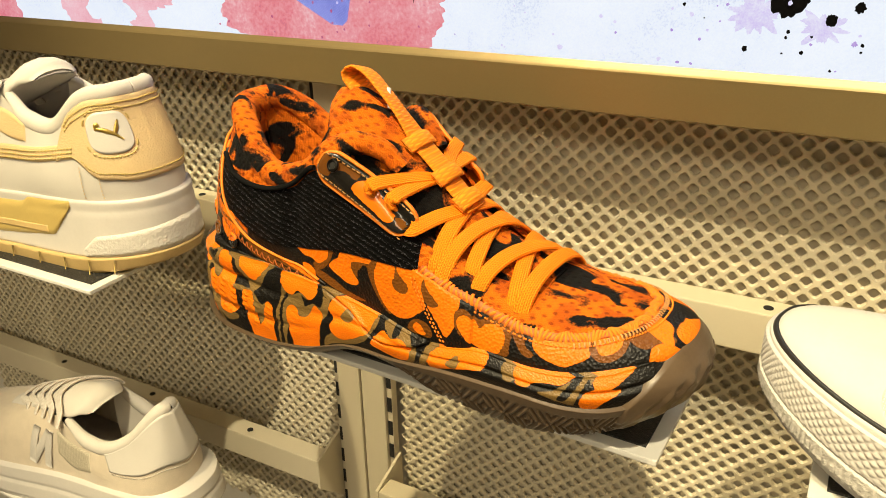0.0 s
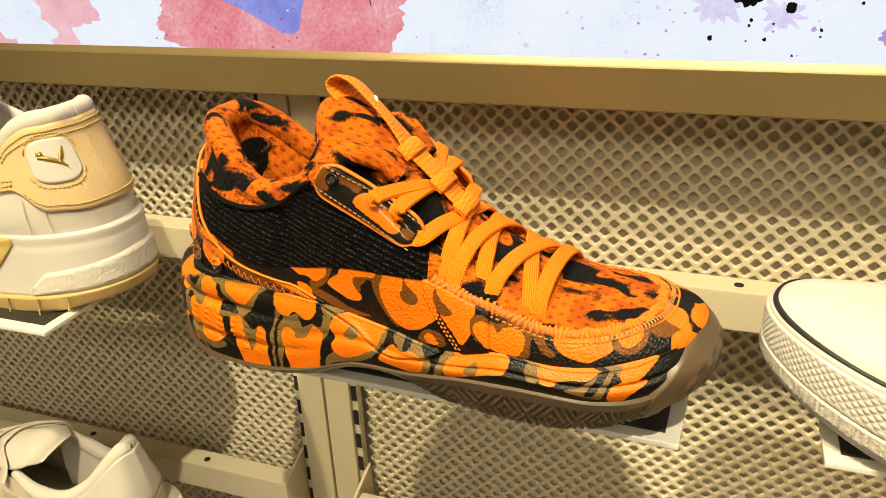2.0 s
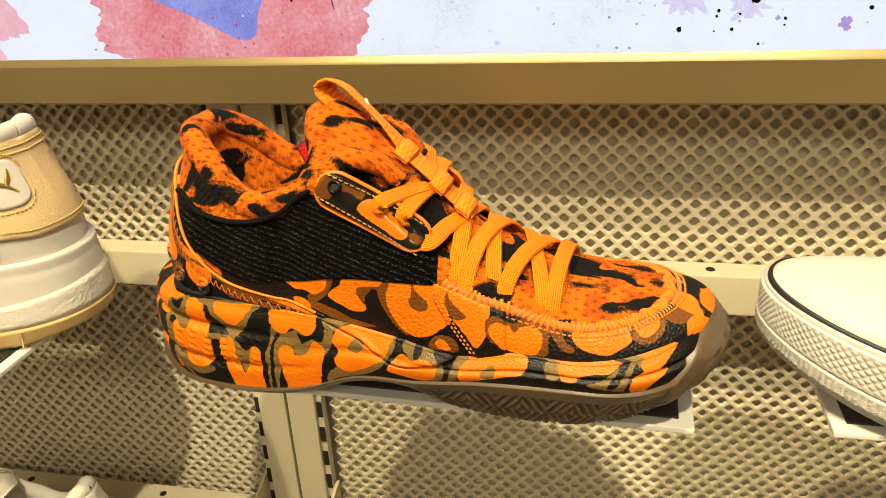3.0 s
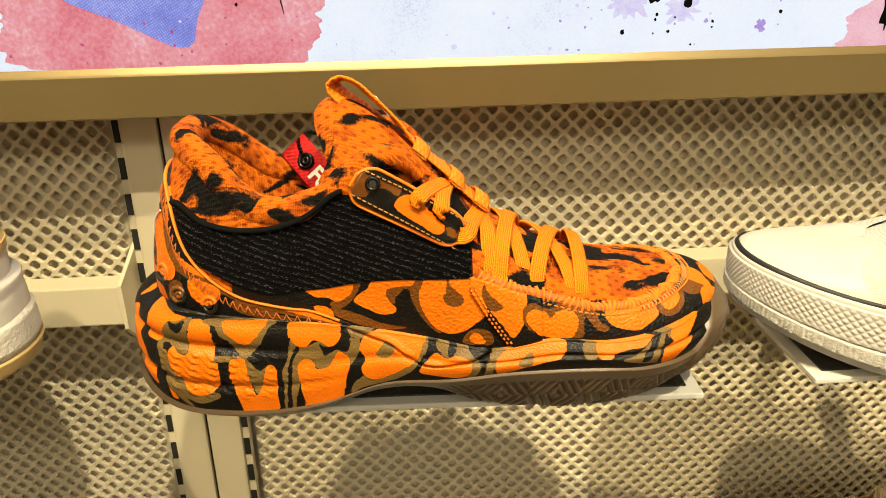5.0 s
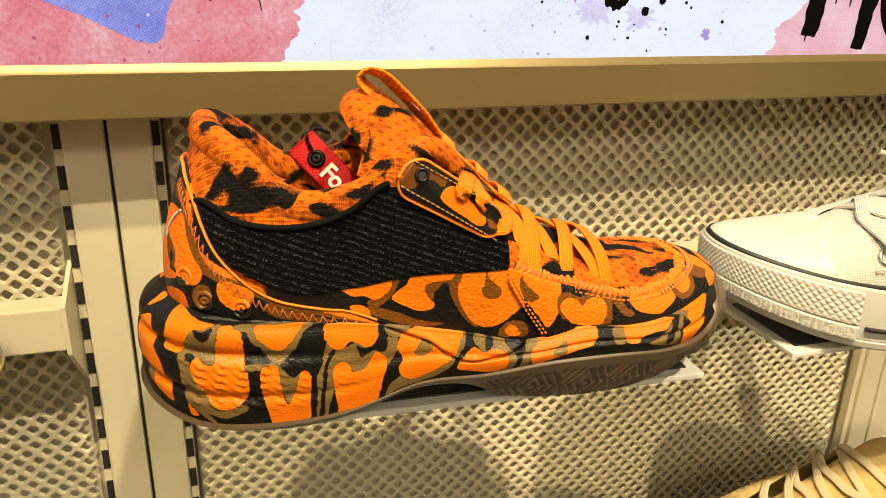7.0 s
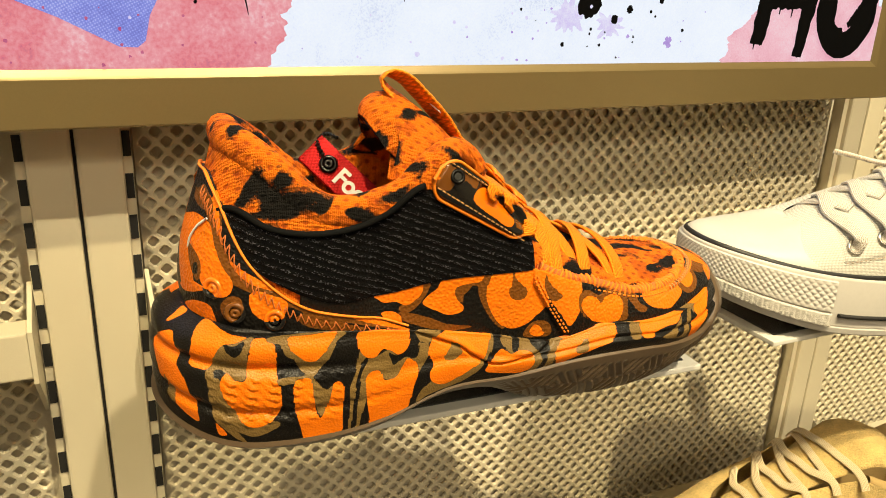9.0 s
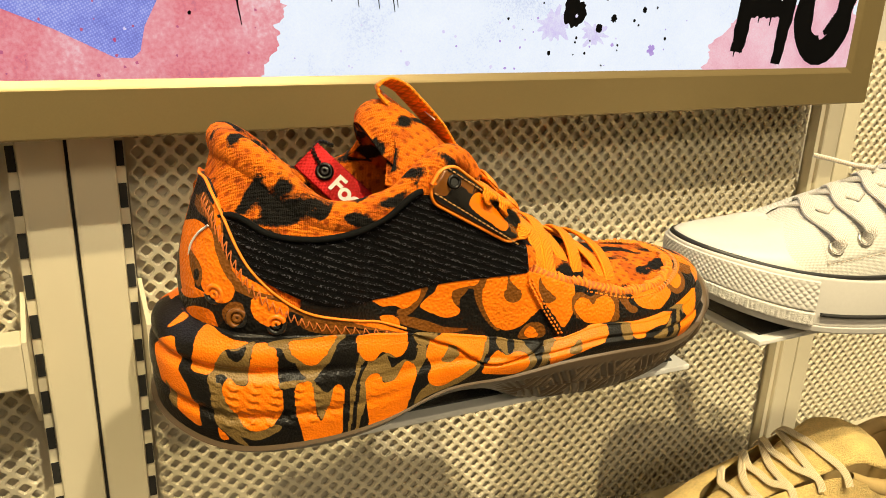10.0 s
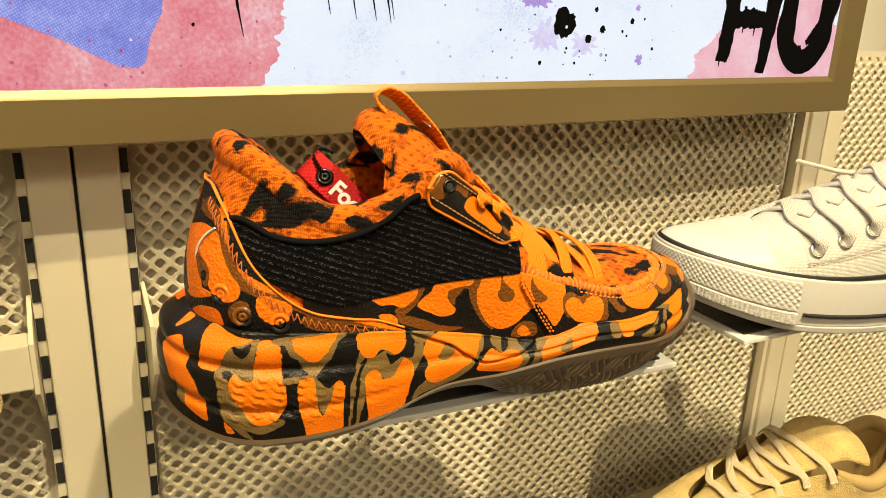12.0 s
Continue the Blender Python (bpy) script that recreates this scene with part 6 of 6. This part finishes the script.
# moulded pieces of the sole, on the side that faces the aisle


def sole_piece(last, parent, name, p0, p1, low, high, lift, material, label, n=60, m=10, profile=court_sole):
    p = np.linspace(p0, p1, n)
    rows = []
    for i, a in enumerate(np.linspace(0, 1, m)):
        v = low(p) + (high(p) - low(p)) * a
        edge = -0.001 if i in (0, m - 1) else lift
        g = np.array([profile(float(x), 0.0) for x in v]) * 1.0 + edge
        g[0] = g[-1] = -0.001
        o, s = last.outline(p, g)
        lo, hi = last.f("sole_low", s), last.f("sole_top", s)
        o[:, 2] = lo + (hi - lo) * v
        rows.append(o)
    return part(name, grid(np.stack(rows)), material, parent, label)


sole_piece(court, court_mid, "mustard_insert", 0.69, 0.862, lambda p: np.interp(p, (0.69, 0.74, 0.835, 0.862), (0.10, 0.10, 0.30, 0.90)), lambda p: np.interp(p, (0.69, 0.80, 0.81, 0.862), (0.86, 0.86, 0.98, 0.98)), 0.0012, MUSTARD, "mustard plastic insert")
sole_piece(court, court_mid, "insert_slot", 0.735, 0.83, lambda p: 0 * p + 0.36, lambda p: 0 * p + 0.50, 0.0018, GUM, "")
sole_piece(court, court_mid, "pebbled_wedge", 0.865, 1.12, lambda p: np.interp(p, (0.86, 1.12), (0.02, 0.02)), lambda p: np.interp(p, (0.865, 0.885, 1.0, 1.12), (0.10, 0.40, 0.54, 0.5)), 0.0016, PEBBLE, "pebbled white rubber wedge")
for i in range(9):
    p = 0.66 + i * 0.03
    o, s = court.outline(np.array([p, p + 0.0025]), 0.0042)
    lo, hi = court.f("ground", s), court.f("sole_low", s)
    part("groove", sweep([o[0] + (0, 0, lo[0] + 0.0005), (o[0] + o[1]) / 2 + (0, 0, (lo[0] + hi[0]) / 2), o[1] + (0, 0, hi[0] - 0.0006)], (0, 1, 0), 0.0012, 0.0006, 6), MUSTARD, COURT)

# pale suede runner on the lower row
runner = Last(
    0.295,
    half=((0, 0.036), (0.06, 0.0395), (0.12, 0.040), (0.2, 0.048), (0.26, 0.046), (0.295, 0.042)),
    centre=((0, 0), (0.295, 0)),
    sole_top=((0, 0.036), (0.08, 0.033), (0.16, 0.030), (0.24, 0.028), (0.295, 0.034)),
    sole_low=((0, 0.010), (0.05, 0.006), (0.2, 0.006), (0.295, 0.018)),
    ground=((0, 0.006), (0.04, 0.0), (0.22, 0.0), (0.295, 0.012)),
    top=((0, 0.022, 0.0, 0.102), (0.1, 0.028, 0.012, 0.100), (0.2, 0.050, 0.023, 0.077), (0.3, 0.072, 0.030, 0.066), (0.4, 0.094, 0.033, 0.071), (0.5, 0.118, 0.029, 0.085),
         (0.6, 0.152, 0.019, 0.080), (0.7, 0.182, 0.013, 0.072), (0.85, 0.200, 0.009, 0.066), (1.0, 0.205, 0.0, 0.065)),
)
RUNNER, run_mid = shoe_base("suede_runner", "pale cream suede running shoe with white leather heel", runner, pose(-0.416, 0.340, SHELF_Z - DROP + 0.0006, 0, 0, 184), WHITE_RUBBER, WHITE_RUBBER, SUEDE_PALE, WHITE_LINING, WHITE_LINING, 0.24, 0.0055, lambda v, p: 0.004 * (1 - v) - 0.0014 * np.exp(-((v - 0.5) / 0.06) ** 2), lambda v, p: 0.001 + 0.003 * v)
rt, rc, rn = tongue(runner, RUNNER, ((0.205, 0.064), (0.18, 0.075), (0.15, 0.086), (0.122, 0.094), (0.098, 0.098), (0.090, 0.093)), ((0, 0.012), (0.5, 0.02), (0.85, 0.026), (1, 0.022)), ((0, 0.003), (0.6, 0.004), (1, 0.0045)), WHITE_LINING, 0.42, 50, 20, "padded cream tongue")
lacing(runner, RUNNER, (0.49, 0.53, 0.57, 0.61, 0.66), rc, rn, (0.64, 0.52, 0.42, 0.31, 0.2), WHITE_LACE, 0.006, 0.0022, 0.0056)
rh, rl = qv(((0.0, 0.985), (0.1, 0.985), (0.2, 0.985), (0.28, 0.97), (0.33, 0.93))), qv(((0.0, 0.34), (0.1, 0.40), (0.16, 0.42), (0.24, 0.50), (0.33, 0.62)))
part("heel_wrap", runner.shell(-0.15, 0.15, rl, rh, 120, 18, 0.0014), WHITE_LEATHER, RUNNER, "smooth white leather heel wrap")
stitches(runner, RUNNER, -0.15, 0.15, rl, 0.0010, 60, -0.05, WHITE_LINING)
strip(runner, RUNNER, "mesh_panel", ((0.085, 0.044), (0.108, 0.040), (0.122, 0.050)), ((0.085, 0.064), (0.108, 0.070), (0.122, 0.076)), (0.085, 0.122), 0.0009, MESH_CREAM, 1, "cream mesh panel")
for a, b in (((0.136, 0.036), (0.130, 0.071)), ((0.130, 0.071), (0.152, 0.038)), ((0.152, 0.038), (0.146, 0.071))):
    s = np.linspace(a[0], b[0], 10)
    z = np.linspace(a[1], b[1], 10)
    part("side_mark", sweep(runner.wall(s, z, 1) + (0, 0.0010, 0), (0, 1, 0), 0.0075, 0.0012, 8, 6), WHITE_LEATHER, RUNNER, "white stitched side mark")

# white canvas shoe with a rubber toe
canvas = Last(
    0.290,
    half=((0, 0.036), (0.06, 0.039), (0.12, 0.0405), (0.19, 0.048), (0.25, 0.0465), (0.29, 0.044)),
    centre=((0, 0), (0.29, 0)),
    sole_top=((0, 0.040), (0.08, 0.036), (0.17, 0.034), (0.23, 0.040), (0.29, 0.051)),
    sole_low=((0, 0.004), (0.18, 0.004), (0.225, 0.009), (0.26, 0.018), (0.29, 0.028)),
    ground=((0, 0.0), (0.18, 0.0), (0.225, 0.005), (0.26, 0.014), (0.29, 0.024)),
    top=((0, 0.012, 0.0, 0.090), (0.1, 0.018, 0.016, 0.089), (0.2, 0.040, 0.027, 0.082), (0.3, 0.066, 0.031, 0.072), (0.4, 0.094, 0.032, 0.077), (0.5, 0.128, 0.027, 0.088),
         (0.6, 0.168, 0.020, 0.078), (0.7, 0.206, 0.015, 0.066), (0.85, 0.223, 0.010, 0.060), (1.0, 0.226, 0.0, 0.059)),
    toe_round=0.095, inset=0.003,
)
toe_at = Vector((-0.0135, 0.338, SHELF_Z + 0.0006))
CANVAS, can_mid = shoe_base("canvas_sneaker", "white canvas sneaker with a ribbed rubber toe and black line", canvas, Matrix.Translation(toe_at) @ pose(0, 0, 0, 0, 0, 165) @ pose(-0.290, 0, 0), WHITE_RUBBER, WHITE_RUBBER, WHITE_CANVAS, WHITE_CANVAS, WHITE_LINING, 0.235, 0.0035, lambda v, p: 0.0006 * math.sin(v * math.pi), lambda v, p: 0.0 + 0.0008 * v)
cap = qv(((0.0, 0.0), (0.66, 0.0), (0.72, 0.30), (0.77, 0.75), (0.83, 0.97), (1.0, 0.985)))
part("toe_cap", canvas.shell(0.335, 0.665, lambda p: 0 * p, cap, 140, 30, 0.0012), WHITE_RUBBER, CANVAS, "smooth white rubber toe cap")
line, nor = edge_line(canvas, 0.04, 0.96, lambda p: 0 * p + 0.105, 0.0016, 260)
part("black_line", sweep(line, nor, 0.0034, 0.0016, 6), BLACK_RUBBER, CANVAS, "black rubber line")


# diamond-embossed toe bumper, a toe strip below it, and the black line of the foxing behind
n, m = 900, 60
p = np.linspace(0.335, 0.665, n)
rows = []
for i in range(m):
    v = 0.30 + 0.62 * i / (m - 1)
    em = 0.0006 * np.abs(np.sin((p * 480 + v * 22))) * np.abs(np.sin((p * 480 - v * 22))) * math.sin((v - 0.3) / 0.62 * math.pi) ** 0.4
    o, s = canvas.outline(p, 0.0016 + em - (0.003 if i in (0, m - 1) else 0))
    lo, hi = canvas.f("sole_low", s), canvas.f("sole_top", s)
    o[:, 2] = lo + (hi - lo) * v
    rows.append(o)
part("toe_bumper", grid(np.stack(rows)), WHITE_RUBBER, can_mid, "diamond-embossed white rubber bumper")
rows = []
for i in range(14):
    v = 0.0 + 0.29 * i / 13
    o, s = canvas.outline(p, 0.0020 + 0.0005 * np.abs(np.sin(p * 700)) * abs(math.sin(i * 1.57)) - (0.003 if i in (0, 13) else 0))
    lo, hi = canvas.f("sole_low", s), canvas.f("sole_top", s)
    o[:, 2] = lo + (hi - lo) * v
    rows.append(o)
part("toe_strip", grid(np.stack(rows)), PEBBLE, can_mid, "finely ribbed white rubber strip")
for p0, p1 in ((0.02, 0.330), (0.670, 0.98)):
    pp = np.linspace(p0, p1, 120)
    o, s = canvas.outline(pp, 0.0012)
    o[:, 2] = canvas.f("sole_low", s) + (canvas.f("sole_top", s) - canvas.f("sole_low", s)) * 0.26
    part("foxing_line", sweep(o, (0, 1, 0.01), 0.0022, 0.0030, 6, 4), BLACK_RUBBER, can_mid, "black foxing line")
kt, kc, kn = tongue(canvas, CANVAS, ((0.226, 0.058), (0.196, 0.0705), (0.165, 0.0825), (0.130, 0.0955), (0.095, 0.108), (0.084, 0.110)), ((0, 0.016), (0.3, 0.024), (0.6, 0.029), (0.85, 0.031), (1, 0.027)), ((0, 0.0018), (0.6, 0.0022), (1, 0.0024)), WHITE_CANVAS, 0.28, 50, 24, "white canvas tongue")
tab = [on_tongue(u, 0, 0.0026, kc, kn) for u in (0.80, 0.86, 0.92)]
part("tongue_label", sweep(tab, kn[42], 0.030, 0.0010, 8, 6), WHITE_PRINT, kt, "white woven label with black bars")
for u, w in ((0.82, 0.022), (0.88, 0.026)):
    part("label_bar", sweep([on_tongue(u - 0.018, 0, 0.0033, kc, kn), on_tongue(u, 0, 0.0033, kc, kn), on_tongue(u + 0.014, 0, 0.0033, kc, kn)], kn[42], w, 0.0006, 6, 8), BLACK_RUBBER, kt, "black printed bar")
strip(canvas, CANVAS, "eyestay", ((0.10, 0.062), (0.14, 0.055), (0.19, 0.047), (0.215, 0.0435)), ((0.10, 0.0775), (0.130, 0.0860), (0.175, 0.0730), (0.215, 0.0580)), (0.102, 0.215), 0.0010, WHITE_CANVAS, 1, "white canvas eyestay")
dotted(canvas, CANVAS, ((0.10, 0.0635), (0.14, 0.0565), (0.19, 0.0485), (0.215, 0.045)), (0.104, 0.213), 40, 1, 0.0012, WHITE_LACE)
for s, z in ((0.207, 0.0530), (0.188, 0.0580), (0.168, 0.0640), (0.146, 0.0715)):
    c = canvas.wall(s, z, 1) + (0, 0.0014, 0.0004)
    part("eyelet", ring(c, (0.1, 1, 0.75), 0.0038, 0.0011), STEEL, CANVAS, "silver metal eyelet")
    u = float(np.interp(s, (0.146, 0.207), (0.56, 0.12)))
    lace([c + (0, -0.001, -0.001), c + (-0.001, 0.0016, 0.003), on_tongue(u + 0.01, 0.012, 0.0045, kc, kn), on_tongue(u + 0.06, -0.004, 0.0052, kc, kn), on_tongue(u + 0.09, -0.018, 0.004, kc, kn)], 0.0075, 0.0018, WHITE_LACE, CANVAS)
    lace([on_tongue(u + 0.09, 0.016, 0.0035, kc, kn), on_tongue(u + 0.04, 0.002, 0.0040, kc, kn), on_tongue(u, -0.020, 0.003, kc, kn)], 0.0075, 0.0018, WHITE_LACE, CANVAS)
lace([on_tongue(0.52, -0.004, 0.005, kc, kn), on_tongue(0.48, -0.016, 0.010, kc, kn), on_tongue(0.42, -0.024, 0.020, kc, kn), on_tongue(0.36, -0.030, 0.030, kc, kn)], 0.0040, 0.0030, WHITE_LACE, CANVAS)

# hairy tan suede shoe on the lower row
TALL = 1.12


def taller(keys):
    return tuple((*k[:-1], k[-1] * TALL) for k in keys)


tan = Last(
    0.295,
    half=((0, 0.037), (0.06, 0.041), (0.12, 0.042), (0.2, 0.050), (0.26, 0.048), (0.295, 0.044)),
    centre=((0, 0), (0.295, 0)),
    sole_top=taller(((0, 0.038), (0.1, 0.034), (0.2, 0.030), (0.295, 0.036))),
    sole_low=taller(((0, 0.010), (0.2, 0.006), (0.295, 0.016))),
    ground=((0, 0.004), (0.04, 0.0), (0.22, 0.0), (0.295, 0.010)),
    top=taller(((0, 0.012, 0.0, 0.100), (0.1, 0.018, 0.018, 0.098), (0.2, 0.036, 0.029, 0.086), (0.3, 0.060, 0.033, 0.078), (0.4, 0.086, 0.035, 0.086), (0.5, 0.116, 0.031, 0.098),
                (0.6, 0.152, 0.024, 0.094), (0.7, 0.184, 0.018, 0.086), (0.85, 0.206, 0.012, 0.079), (1.0, 0.211, 0.0, 0.077))),
)
TAN, tan_mid = shoe_base("suede_sneaker", "hairy tan suede sneaker with flat tan laces", tan, Matrix.Translation((-0.044, 0.332, SHELF_Z - DROP + 0.0006)) @ pose(0, 0, 0, 0, 0, 176) @ pose(-0.295, 0, 0), GUM, WHITE_RUBBER, SUEDE_TAN, TAN_LINING, TAN_LINING, 0.235, 0.0055, lambda v, p: 0.003 * (1 - v), lambda v, p: 0.001 + 0.002 * v)
tt, tcn, tnn = tongue(tan, TAN, taller(((0.211, 0.074), (0.18, 0.084), (0.15, 0.094), (0.120, 0.105), (0.092, 0.112), (0.070, 0.105), (0.062, 0.098))), ((0, 0.009), (0.45, 0.019), (0.7, 0.027), (0.86, 0.033), (1, 0.031)), ((0, 0.002), (0.5, 0.0035), (0.8, 0.006), (1, 0.006)), SUEDE_TAN, 0.30, 50, 20, "wide hairy tan suede tongue")
lacing(tan, TAN, (0.50, 0.56, 0.62, 0.69), tcn, tnn, (0.60, 0.45, 0.31, 0.15), TAN_LACE, 0.0058, 0.0016, 0.0058, 0.30)
dotted(tan, TAN, ((0.06, 0.055), (0.10, 0.058), (0.15, 0.060)), (0.06, 0.15), 40, 1, 0.0008, GUM)
for i in range(8):
    bm = bmesh.new()
    bmesh.ops.create_icosphere(bm, subdivisions=1, radius=0.0013, matrix=Matrix.Translation((0.074 - 0.0032 * i, 0.026 + 0.0012 * i, 0.094 - 0.0035 * i)))
    part("bead", bm, GUNMETAL, TAN, "black ball chain bead")
